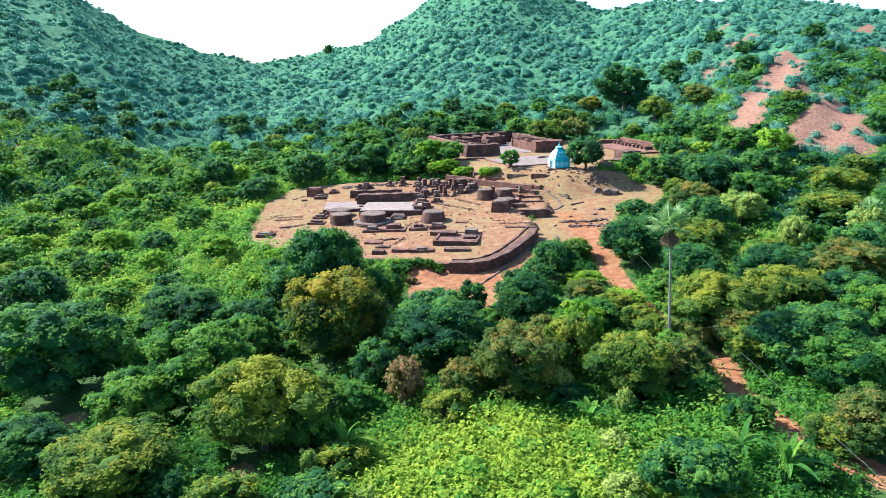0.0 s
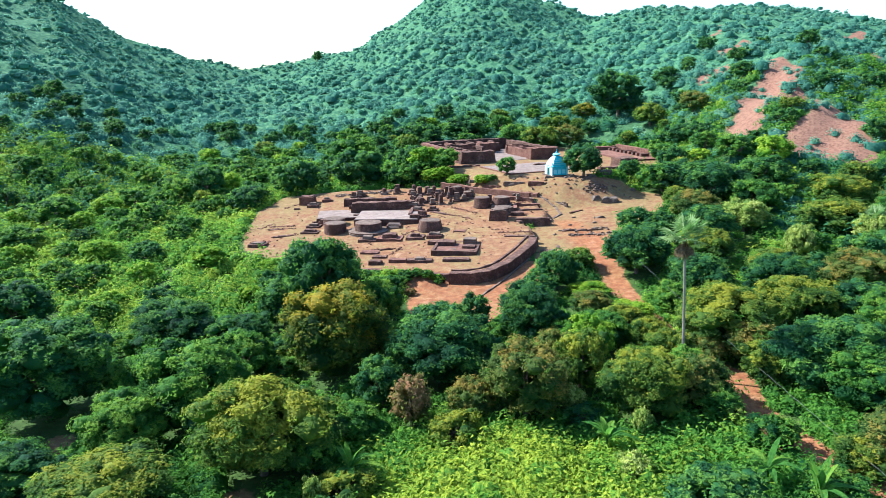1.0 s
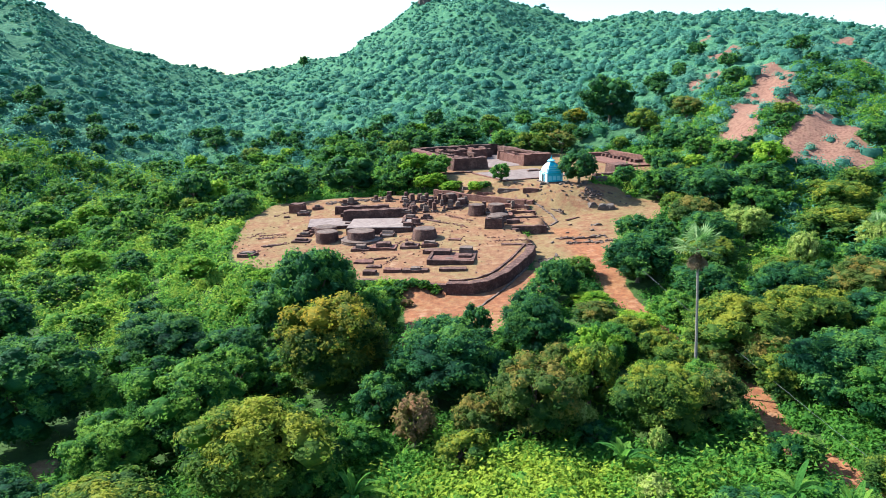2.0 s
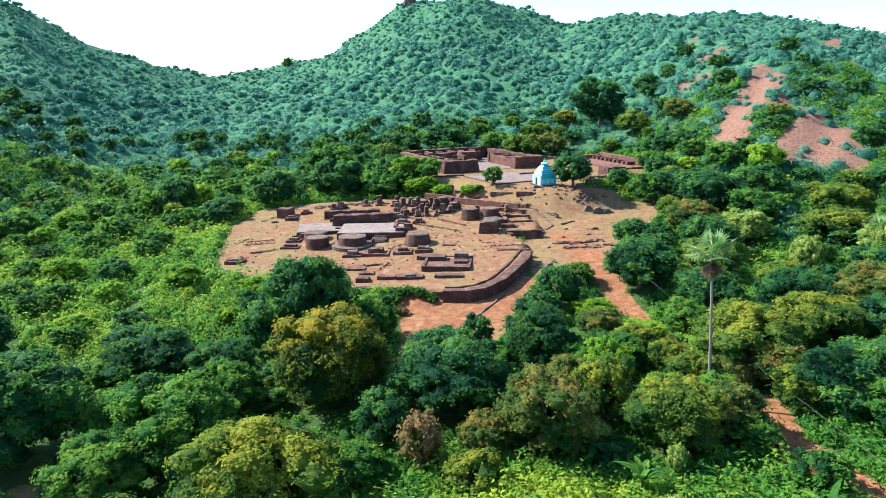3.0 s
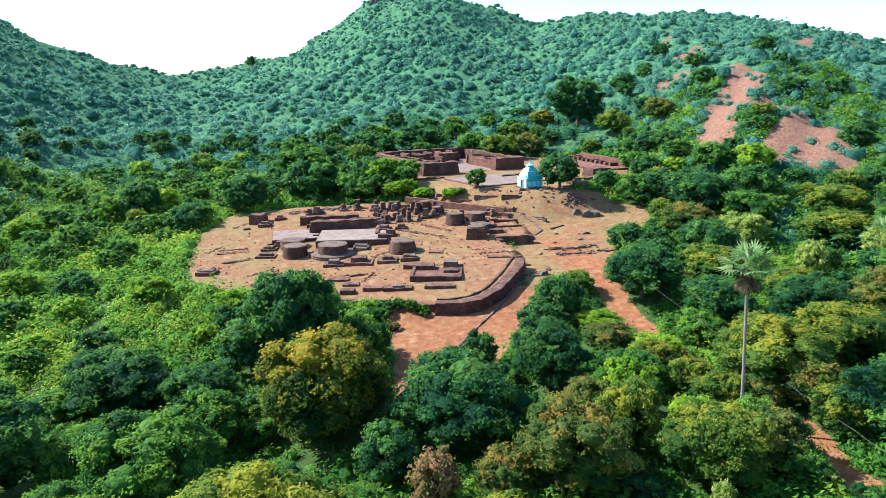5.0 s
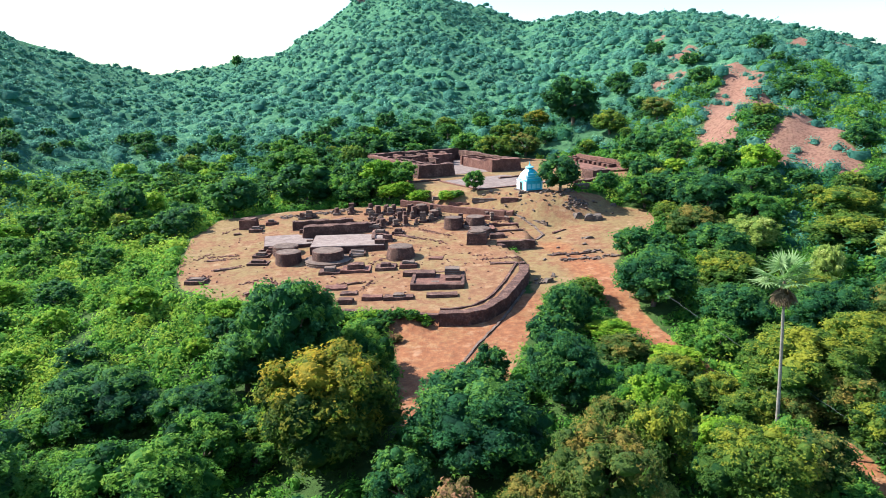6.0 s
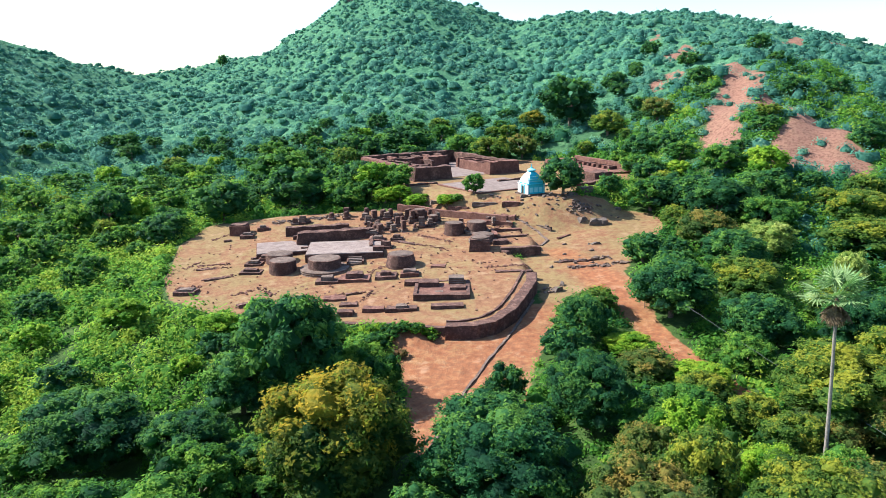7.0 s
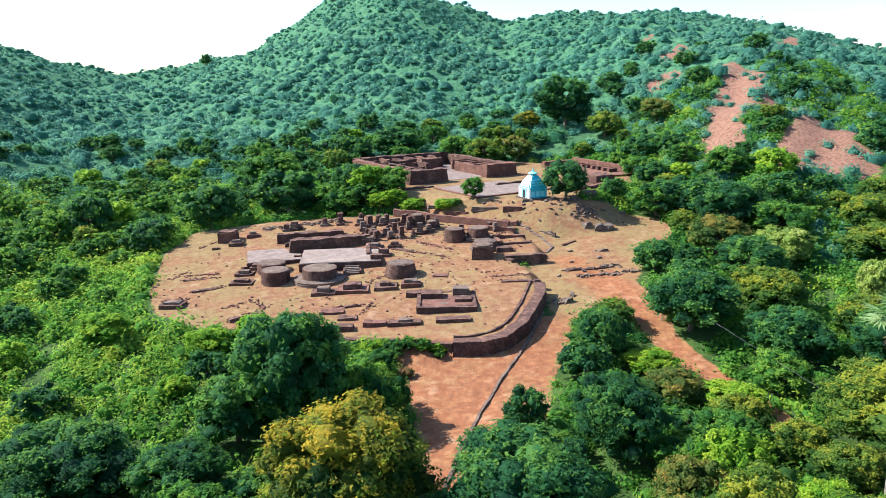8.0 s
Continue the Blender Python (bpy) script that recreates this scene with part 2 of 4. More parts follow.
SCARS = [(4.5, [(112, 262), (109, 254), (104, 246)]), (4.5, [(95, 233), (90, 225)]), (4.5, [(105, 219), (102, 210), (98, 199), (95, 184)]), (5.0, [(99, 203), (90, 192), (83, 184), (76, 171)]),
         (6.0, [(95, 184), (97, 172), (92, 160), (88, 149)]), (4.5, [(95, 170), (86, 163), (80, 156)]), (3.0, [(139, 229), (144, 236)]), (3.0, [(152, 258), (160, 266)]), (3.0, [(112, 280), (122, 296)]), (3.0, [(196, 289), (206, 312)])]
BARE = [[(-99, 158), (-92, 156)], [(-121, 200), (-112, 198)], [(-17.5, 56), (-16, 54.5)], [(-38, 69), (-36.5, 66)], [(26.8, 96), (26, 91)]]

AZ = [-180, -100, -60, -40, -25.4, -22.3, -18.9, -15.2, -11.7, -9.2, -4.5, -1, 1.5, 5, 8, 10, 14, 18.8, 22.8, 30.4, 33.3, 36, 39, 45, 60, 100, 180]
CREST = [4, 20, 74, 87, 69.5, 56, 45, 37, 33.5, 36, 44.5, 58, 69, 76, 75, 68.5, 59, 61.5, 61.5, 56.5, 50, 44.5, 40, 34, 24, 10, 4]
FOOT_AZ = [-180, -60, -25, -10, 0, 12, 20, 25, 30, 40, 60, 180]
FOOT = [200, 150, 188, 200, 214, 214, 194, 160, 138, 122, 122, 200]
SWELL_AZ, SWELL = [-180, 9, 17, 22, 27, 31, 36, 50, 180], [0, 0, 5, 7, 8, 6.5, 5, 0, 0]
FAR = 420.0


def wobble(x, y):
    return (np.sin(x * 0.083 + 1.3) * np.cos(y * 0.071 + 0.4) + 0.6 * np.sin(x * 0.19 + y * 0.13) + 0.35 * np.sin(x * 0.41 - y * 0.37 + 2) + 0.2 * np.cos(x * 0.9 + y * 0.7))


def land(x, y):
    """Height of the ground."""
    x, y = np.asarray(x, float), np.asarray(y, float)
    r, az = np.hypot(x + 5, y - 15), np.degrees(np.arctan2(x + 5, y - 15))
    low = 0.06 * np.clip(x, -70, 60) + np.maximum(-3.1, -11 + 0.08 * np.minimum(y, 200))
    top, foot = np.interp(az, AZ, CREST), np.interp(az, FOOT_AZ, FOOT)
    u = np.clip((r - foot) / (FAR - foot), 0, 1)
    z = low * (1 - u) + top * u + np.interp(az, SWELL_AZ, SWELL) * 4 * u * (1 - u)
    z = np.where(r > FAR, np.maximum(top - (r - FAR) * 0.3, -25), z)
    deck, terr = poly_distance(x, y, DECK), poly_distance(x, y, TERRACE)
    open_ground = np.maximum(smooth(-8, 0, deck), smooth(-8, 0, terr))
    z = z + wobble(x, y) * (0.25 + 1.6 * smooth(0, 0.25, u)) * (1 - open_ground)
    flat = -9.7 + 0.06 * x + 0.08 * y
    walled = smooth(-1.5, 2.0, x) * smooth(150, 146, y)
    edge = np.where(deck > 0, 1.0, (1 - walled) * smooth(-6, 0, deck))
    z = z * (1 - edge) + (flat + 0.05 * wobble(x * 3, y * 3)) * edge
    up = smooth(-9.5, 0, terr) * smooth(0.4, 8, -deck)
    return z * (1 - up) + (7.2 + 0.04 * wobble(x * 3, y * 3)) * up


def G(x, y):
    return float(land(np.array([x]), np.array([y]))[0])


def soil_mask(x, y):
    s = np.maximum(smooth(-1.5, 0.6, poly_distance(x, y, DECK)), 0.95 * smooth(-2.5, 1.5, poly_distance(x, y, EAST)))
    s = np.maximum(s, 0.95 * smooth(-1.5, 1, poly_distance(x, y, FRONT)))
    s = np.maximum(s, 0.95 * smooth(-1, 2, poly_distance(x, y, TERRACE)))
    s = np.maximum(s, 0.9 * smooth(-1, 1, poly_distance(x, y, BACK)))
    s = np.maximum(s, smooth(-1, 1, poly_distance(x, y, TRACK)))
    s = np.maximum(s, smooth(2.7, 0.7, line_distance(x, y, PATH_EAST)))
    for w, k in SCARS:
        s = np.maximum(s, 0.78 * smooth(w + 2.5, w - 2.5, line_distance(x, y, k) + 1.5 * wobble(x * 2.3, y * 2.3)))
    for k in BARE:
        s = np.maximum(s, 0.7 * smooth(3.0, 0.5, line_distance(x, y, k)))
    return s


def ruddy_mask(x, y):
    s = np.maximum(np.maximum(smooth(4, 1, line_distance(x, y, PATH_EAST)), smooth(-1, 2, poly_distance(x, y, TRACK))), 0.85 * smooth(-2, 1, poly_distance(x, y, FRONT)))
    for w, k in SCARS:
        s = np.maximum(s, 0.55 * smooth(22, 12, line_distance(x, y, k)))
    return s


def axis(*spans):
    out = []
    for a, b, step in spans:
        out += list(np.arange(a, b, step))
    return np.array(out + [spans[-1][1]])


def flat_mesh(name, verts, faces, mat, smooth_faces=False):
    me = bpy.data.meshes.new(name)
    nf, k = faces.shape
    me.vertices.add(len(verts))
    me.vertices.foreach_set("co", np.asarray(verts, np.float32).ravel())
    me.loops.add(nf * k)
    me.loops.foreach_set("vertex_index", faces.astype(np.int32).ravel())
    me.polygons.add(nf)
    me.polygons.foreach_set("loop_start", np.arange(0, nf * k, k, dtype=np.int32))
    me.polygons.foreach_set("use_smooth", np.broadcast_to(smooth_faces, nf).copy())
    me.update(calc_edges=True)
    me.materials.append(mat)
    return me


def value_layer(me, name, values, domain):
    me.attributes.new(name, "FLOAT", domain).data.foreach_set("value", np.asarray(values, np.float32))


def build_ground():
    xs = axis((-2600, -600, 100), (-600, -150, 12), (-150, -44, 3), (-44, 50, 0.75), (50, 160, 2.5), (160, 600, 12), (600, 2600, 100))
    ys = axis((-2600, -200, 120), (-200, 20, 10), (20, 78, 1.6), (78, 172, 0.75), (172, 230, 1.2), (230, 520, 5), (520, 800, 20), (800, 2600, 100))
    X, Y = np.meshgrid(xs, ys)
    x, y = X.ravel(), Y.ravel()
    verts = np.stack([x, y, land(x, y)], 1)
    nx, ny = len(xs), len(ys)
    i = (np.arange(ny - 1)[:, None] * nx + np.arange(nx - 1)[None, :]).ravel()
    me = flat_mesh("ground", verts, np.stack([i, i + 1, i + nx + 1, i + nx], 1), GROUND, True)
    value_layer(me, "soil", soil_mask(x, y), "POINT")
    # "dry" marks the distant slopes whose grass gets the haze tint
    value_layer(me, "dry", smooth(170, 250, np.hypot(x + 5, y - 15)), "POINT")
    value_layer(me, "sere", np.maximum(np.maximum(smooth(-3, 2, poly_distance(x, y, EAST)), smooth(-8, 0, poly_distance(x, y, TERRACE))), smooth(-16, -26, x)), "POINT")
    value_layer(me, "ruddy", ruddy_mask(x, y), "POINT")
    value_layer(me, "scree", smooth(22, 14, np.min([line_distance(x, y, k) for w, k in SCARS], 0)), "POINT")
    return tagged(new("ground", me), "hilly ground of grass with bare orange-tan earth", "ground", kind="structure")


build_ground()


# ---- making things ----
def part(name, bm, mat, parent, label=""):
    me = bpy.data.meshes.new(name)
    bm.to_mesh(me)
    bm.free()
    me.materials.append(mat)
    ob = new(name, me)
    ob.parent = parent
    return tagged(ob, label)


def thing(name, x, y, z, rot, label, category, group="", kind=""):
    ob = new(name)
    ob.matrix_basis = pose(x, y, z, 0, 0, rot)
    return tagged(ob, label, category, group, kind)


def solo(name, bm, mat, m, label, category, group="", kind=""):
    ob = part(name, bm, mat, None)
    ob.matrix_basis = m
    return tagged(ob, label, category, group, kind)


def worn(bm, amount, seed, top=0.0):
    """Worn, uneven masonry: every corner wanders a little, the top more so."""
    zmax = max(v.co.z for v in bm.verts)
    for v in bm.verts:
        k = noise.noise_vector(v.co * 0.9 + Vector((seed * 7.3, seed * 3.1, 0)))
        v.co += k * amount
        if top and v.co.z > zmax - 0.35:
            v.co.z -= top * max(0.0, noise.noise(v.co * 0.6 + Vector((seed, 5, 1))) + 0.35)


def block(w, d, h, taper=0.0, wear=0.06, seed=0.0, top=0.0, step=0.7, sunk=0.5, x=0.0, y=0.0, z=0.0, bm=None):
    """A worn masonry block with w by d plan, standing at z and going down a little into the ground."""
    own = bmesh.new()
    nx, ny, nz = [max(1, min(24, round(k / step))) for k in (w, d, h + sunk)]
    grid = {}
    for i in range(nx + 1):
        for j in range(ny + 1):
            for k in range(nz + 1):
                if 0 < i < nx and 0 < j < ny and k < nz:
                    continue
                f = k / nz
                s = 1 - taper * f
                grid[i, j, k] = own.verts.new(((i / nx - 0.5) * w * s, (j / ny - 0.5) * d * s, -sunk + f * (h + sunk)))
    for i in range(nx):
        for j in range(ny):
            own.faces.new([grid[i, j, nz], grid[i + 1, j, nz], grid[i + 1, j + 1, nz], grid[i, j + 1, nz]])
    for k in range(nz):
        for i in range(nx):
            own.faces.new([grid[i, 0, k], grid[i + 1, 0, k], grid[i + 1, 0, k + 1], grid[i, 0, k + 1]])
            own.faces.new([grid[i + 1, ny, k], grid[i, ny, k], grid[i, ny, k + 1], grid[i + 1, ny, k + 1]])
        for j in range(ny):
            own.faces.new([grid[0, j + 1, k], grid[0, j, k], grid[0, j, k + 1], grid[0, j + 1, k + 1]])
            own.faces.new([grid[nx, j, k], grid[nx, j + 1, k], grid[nx, j + 1, k + 1], grid[nx, j, k + 1]])
    worn(own, wear, seed, top)
    if bm is None:
        bmesh.ops.translate(own, verts=own.verts, vec=(x, y, z))
        return own
    made = {v: bm.verts.new(v.co + Vector((x, y, z))) for v in own.verts}
    for f in own.faces:
        bm.faces.new([made[v] for v in f.verts])
    own.free()
    return bm


def turned(profile, n=40, wear=0.05, seed=0.0):
    """A round body from a profile of radius and height, capped on top."""
    bm = bmesh.new()
    rings = []
    for r, z in profile:
        rings.append([bm.verts.new((r * math.cos(a), r * math.sin(a), z)) for a in [2 * math.pi * i / n for i in range(n)]])
    for a, b in zip(rings, rings[1:]):
        for i in range(n):
            bm.faces.new([a[i], a[(i + 1) % n], b[(i + 1) % n], b[i]])
    bm.faces.new(rings[-1])
    if wear:
        worn(bm, wear, seed)
    return bm


def ribbon_wall(name, line, thick, height, mat, label, base=None, top=None, wear=0.06, seed=1.0):
    """A free-standing or retaining wall along a line, with an uneven worn top."""
    pts = []
    for (ax, ay), (bx, by) in zip(line, line[1:]):
        n = max(1, round(math.hypot(bx - ax, by - ay) / 0.7))
        pts += [(ax + (bx - ax) * i / n, ay + (by - ay) * i / n) for i in range(n)]
    pts.append(line[-1])
    pts = [Vector((*p, 0)) for p in pts]
    bm, rows = bmesh.new(), []
    for i, p in enumerate(pts):
        d = (pts[min(i + 1, len(pts) - 1)] - pts[max(i - 1, 0)]).normalized()
        s = Vector((-d.y, d.x, 0)) * thick / 2
        zb = min(G(p.x + s.x * 2, p.y + s.y * 2), G(p.x - s.x * 2, p.y - s.y * 2)) - 0.4
        zt = (top(p.x, p.y) if top else G(p.x, p.y) + height) + 0.12 * noise.noise(p * 0.7)
        q = []
        for off, z in ((1.05, zb), (1.0, (zb + zt) / 2), (0.94, zt - 0.06), (0.85, zt), (-0.85, zt), (-0.94, zt - 0.06), (-1.0, (zb + zt) / 2), (-1.05, zb)):
            v = p + s * off
            k = noise.noise_vector(Vector((v.x, v.y, z)) * 1.1 + Vector((seed, 0, 0))) * wear
            q.append(bm.verts.new((v.x + k.x, v.y + k.y, z + k.z)))
        rows.append(q)
    for a, b in zip(rows, rows[1:]):
        for i in range(7):
            bm.faces.new([a[i], a[i + 1], b[i + 1], b[i]])
    bm.faces.new(rows[0])
    bm.faces.new(rows[-1][::-1])
    bmesh.ops.recalc_face_normals(bm, faces=bm.faces)
    return solo(name, bm, mat, Matrix(), label, "wall", kind="structure")


# ---- walls of the site ----
def deck_z(x, y):
    return -9.7 + 0.06 * x + 0.08 * y


ribbon_wall("retaining_wall_low", WALL_LINE[:4], 0.8, 0, BRICK, "low brick edging of the ruin platform under grass", top=lambda x, y: deck_z(x, y) + 0.12, seed=2)
ribbon_wall("retaining_wall_front", [(2.7, 109.3)] + WALL_LINE[4:], 1.6, 0, BRICK, "curved old brick retaining wall round the ruin platform", top=lambda x, y: deck_z(x, y) + 0.4)
ribbon_wall("retaining_wall_side", [(17.9, 124.4), (18.8, 130.6), (16.6, 135.0)], 0.9, 0.2, BRICK, "low broken brick retaining wall of the platform", seed=3)
ribbon_wall("retaining_wall_stub", [(16.4, 135.6), (22.8, 135.0)], 1.0, 0, BRICK, "short brick cross wall at the platform edge", top=lambda x, y: 2.55, seed=4)
ribbon_wall("retaining_wall_east", [(23.1, 136.5), (23.3, 141), (22.6, 145.5), (21.4, 149.8)], 0.7, 0.45, STONE, "low dry stone wall beside the earth path", seed=5)
ribbon_wall("retaining_wall_back", [(21.4, 150.0), (15.5, 155.0), (9.9, 159.6), (7.5, 163), (3.5, 166)], 0.8, 0, BRICK_RED, "brick retaining wall below the upper terrace", top=lambda x, y: deck_z(x, y) + 1.25, seed=6)
# strip added to draw the shadowed gap at the wall's inner edge
INNER = [(3.0, 110.6), (5.2, 110.3), (7.2, 110.7), (8.9, 111.7), (10.5, 113.3), (13.1, 117.4), (15.8, 122.6), (17.0, 124.8)]
ribbon_wall("retaining_wall_inner", INNER, 0.4, 0.22, BRICK, "low brick strip for the dark line inside the curved wall", wear=0.1, seed=9)
ribbon_wall("drain_kerb", [(16.2, 117.0), (11.3, 109.0), (6.5, 102.1), (2.3, 95.3), (-1.5, 88.3), (-4.2, 82)], 0.35, 0.16, STONE, "dark stone kerb line across the bare earth", wear=0.1, seed=7)
ribbon_wall("path_kerb", [(24.2, 139), (26.2, 141.5), (26.0, 146.5), (23.5, 151.5)], 0.4, 0.2, STONE, "rough stone edging beside the earth path", wear=0.12, seed=8)


# ---- round brick stupas ----
def stupa(x, y, r, h, taper, podium=0.0, seed=0.0, label="low round drum of dark old brick"):
    z = G(x, y)
    t = thing("stupa", x, y, z, seed * 31 % 360, label, "stupa", "brick stupas on the platform")
    lift = 0.0
    if podium:
        part("podium", turned([(podium, -0.5), (podium, 0.28), (podium - 0.1, 0.34), (0.5, 0.36)], 44, 0.06, seed), STONE, t, "low round stone podium")
        lift = 0.3
    q = r * (1 - taper)
    n = 5
    side = [(r - (r - q) * i / n, -0.4 + lift + (h + 0.4 - lift) * i / n) for i in range(n + 1)]
    part("drum", turned(side + [(q - 0.1, h + 0.02)], 48, 0.07, seed + 1), BRICK, t)
    part("cap", turned([(q - 0.14, h - 0.1), (q - 0.16, h + 0.05), (q * 0.6, h + 0.12), (q * 0.2, h + 0.10)], 32, 0.06, seed + 2), STONE, t, "worn dusty top of packed brick")
    return t


for row in [(-11.5, 136.2, 2.6, 1.75, 0.04, 3.8, 1), (-17.9, 137.6, 2.15, 1.8, 0.04, 0, 2), (-18.6, 142.6, 2.2, 1.3, 0.03, 0, 3), (0.2, 134.3, 2.5, 1.75, 0.2, 0, 4),
            (11.1, 147.2, 1.8, 1.9, 0.1, 0, 5), (15.0, 146.8, 1.9, 1.8, 0.12, 2.3, 6), (14.8, 141.2, 2.0, 1.2, 0.08, 2.4, 7), (6.6, 158.3, 1.2, 1.9, 0.05, 0, 8), (8.6, 154.6, 0.95, 1.5, 0.08, 1.3, 9)]:
    stupa(*row[:6], seed=row[6])
k = thing("stupa", 13.4, 137.3, G(13.4, 137.3), -14, "squat square brick stupa base with a rounded top", "stupa", "brick stupas on the platform")
part("base", block(3.5, 3.2, 1.9, 0.13, 0.07, 11, 0.05), BRICK, k)
part("cap", turned([(1.45, 1.7), (1.4, 2.05), (0.9, 2.2), (0.3, 2.22)], 28, 0.05, 12), STONE, k)


# ---- the long hall and its floor ----
def ruin_wall(x, y, w, d, h, rot, taper, seed, mat=None, label="thick ruined brick wall with worn top"):
    return solo("ruined_wall", block(w, d, h, taper, 0.14, seed, 0.3, 0.5), mat or BRICK, pose(x, y, G(x, y), 0, 0, rot), label, "wall", "ruined brick walls")


ruin_wall(-12.3, 157.2, 11.6, 1.7, 1.3, 3, 0.03, 21)
ruin_wall(-9.6, 151.2, 13.0, 2.4, 1.85, 4, 0.06, 22)
ruin_wall(-11.6, 147.3, 7.2, 0.6, 0.55, 4, 0, 23)
ruin_wall(-13.6, 154.4, 6.2, 0.8, 0.55, 4, 0, 24)
ruin_wall(-21.0, 146.0, 5.4, 0.6, 0.45, 40, 0, 25)
ruin_wall(-3.4, 146.8, 0.6, 8.0, 0.7, -5, 0, 26)
ruin_wall(19.0, 149.6, 6.5, 0.8, 0.8, -30, 0.03, 27, BRICK_RED)
ruin_wall(17.5, 144.5, 0.7, 6.0, 0.6, -8, 0.03, 28, BRICK_RED)
ruin_wall(20.2, 145.2, 5.0, 0.7, 0.6, -8, 0.03, 29, BRICK_RED)
ruin_wall(19.8, 141.5, 5.4, 0.5, 0.4, -6, 0.03, 30)
ruin_wall(17.2, 138.6, 2.6, 1.2, 0.7, -6, 0.03, 31)
for i, (ax, ay, bx, by) in enumerate([(-29.7, 137.2, -25.5, 137.7), (-23.6, 124.3, -19.1, 127.5), (-31.6, 142.7, -28.6, 142.4), (13.1, 126.0, 17.4, 124.7), (0.4, 146.2, 3.6, 143.0), (24.4, 129.6, 31.6, 129.7), (-8.8, 124.2, -6.6, 124.2)]):
    ruin_wall((ax + bx) / 2, (ay + by) / 2, math.hypot(bx - ax, by - ay), 0.6, 0.28, math.degrees(math.atan2(by - ay, bx - ax)), 0, 170 + i, None, "low remnant of a fallen brick wall")
t = thing("hall_floor", -7.9, 143.6, G(-7.9, 143.6), -5, "raised brick platform with a pale paved floor", "platform")
part("base", block(12.4, 9.2, 0.75, 0.0, 0.05, 32, 0.0), BRICK, t)
part("paving", block(12.2, 9.0, 0.10, 0.0, 0.03, 33, 0.0, sunk=0.02, z=0.78), PAVING, t, "pale worn paving")
t = thing("terrace_floor", -18.4, 149.2, G(-18.4, 149.2), 4, "low paved terrace beside the ruined hall", "platform")
part("base", block(8.6, 8.6, 0.3, 0.0, 0.05, 34), BRICK, t)
part("paving", block(8.4, 8.4, 0.08, 0.0, 0.03, 35, sunk=0.02, z=0.32), PAVING, t, "pale worn paving")
t = thing("steps", -6.6, 138.4, G(-6.6, 138.0), -5, "short flight of worn stone steps", "steps")
for i in range(5):
    part("step", block(2.1, 0.42, 0.16 * (5 - i), 0, 0.02, 36 + i, sunk=0.3, y=-0.2 - 0.4 * i), PAVING if i % 2 else STONE, t)
for i, s in enumerate((-1.2, 1.2)):
    part("cheek_wall", block(0.25, 2.1, 0.5, 0, 0.03, 44 + i, x=s, y=-1.0), BRICK, t)


# ---- square plinths ----
def plinth(x, y, w, d, h, rot, top, seed, round_top=False, label="small square brick plinth of a votive monument"):
    t = thing("plinth", x, y, G(x, y), rot, label, "plinth", "brick plinths on the platform")
    part("base", block(w, d, h, 0.03, 0.09, seed, 0.14, 0.4), BRICK if seed % 3 else BRICK_RED, t)
    if top:
        a, b, c = top
        if round_top:
            part("drum", turned([(a / 2, h - 0.1), (a / 2, h + c), (a / 2 - 0.15, h + c + 0.1)], 24, 0.05, seed), BRICK, t)
        else:
            part("upper_block", block(a, b, c, 0.08, 0.09, seed + 0.5, 0.14, 0.4, 0.15, z=h), BRICK if seed % 2 else STONE, t)


for row in [(-7.2, 130.2, 4.6, 3.4, 0.35, -10, (2.6, 2.0, 0.7), 51), (-11.2, 130.4, 3.4, 2.6, 0.3, -10, (1.8, 1.5, 0.6), 52), (-2.6, 129.7, 3.2, 2.8, 0.45, -10, (1.6, 1.3, 0.5), 53), (0.9, 129.3, 2.8, 2.2, 0.55, -10, (2.0, 1.5, 0.4), 54),
            (0.7, 125.4, 2.2, 1.6, 0.6, -10, None, 55), (-9.2, 117.2, 2.1, 1.4, 0.65, -12, None, 56), (-5.5, 117.5, 2.9, 1.5, 0.5, -12, None, 57), (-1.9, 116.4, 4.2, 1.5, 0.4, -12, (1.6, 1.0, 0.3), 58),
            (4.0, 115.4, 4.4, 1.4, 0.45, -10, None, 59), (-10.4, 123.4, 3.2, 2.0, 0.25, -10, None, 60), (-8.6, 120.6, 2.4, 1.6, 0.25, -10, None, 61), (-31.6, 132.6, 3.2, 2.4, 0.5, -14, (2.4, 1.6, 0.25), 62)]:
    plinth(*row)
for row in [(-26.6, 162.0, 3.2, 3.0, 1.7, -6, (2.9, 2.7, 0.15), 63), (-25.0, 158.6, 2.4, 1.8, 0.6, -6, (1.5, 1.0, 0.4), 64), (-28.4, 157.4, 1.2, 1.0, 0.35, 10, None, 65), (-22.4, 162.6, 2.2, 1.6, 0.5, 5, (1.2, 1.0, 0.4), 66),
            (-22.8, 138.6, 3.4, 2.2, 0.3, -12, (2.2, 1.2, 0.4), 67), (-22.6, 142.4, 2.8, 2.0, 0.35, -12, (1.6, 1.2, 0.4), 68), (-20.9, 144.0, 2.0, 1.6, 0.5, -12, (1.3, 1.1, 0.4), 69),
            (-2.8, 139.9, 1.8, 1.2, 1.6, -5, None, 70), (-1.2, 143.6, 2.4, 2.0, 0.4, -20, (1.5, 1.3, 0.8), 71), (-2.2, 147.6, 2.6, 2.2, 0.5, -20, (1.6, 1.5, 0.5), 72), (1.0, 146.9, 2.0, 1.7, 0.5, -20, (1.1, 1.0, 0.5), 73),
            (-3.0, 150.8, 2.4, 1.8, 0.6, -12, (1.8, 1.4, 0.5), 74)]:
    plinth(*row)
plinth(5.6, 131.6, 2.2, 1.6, 0.2, -20, None, 75)
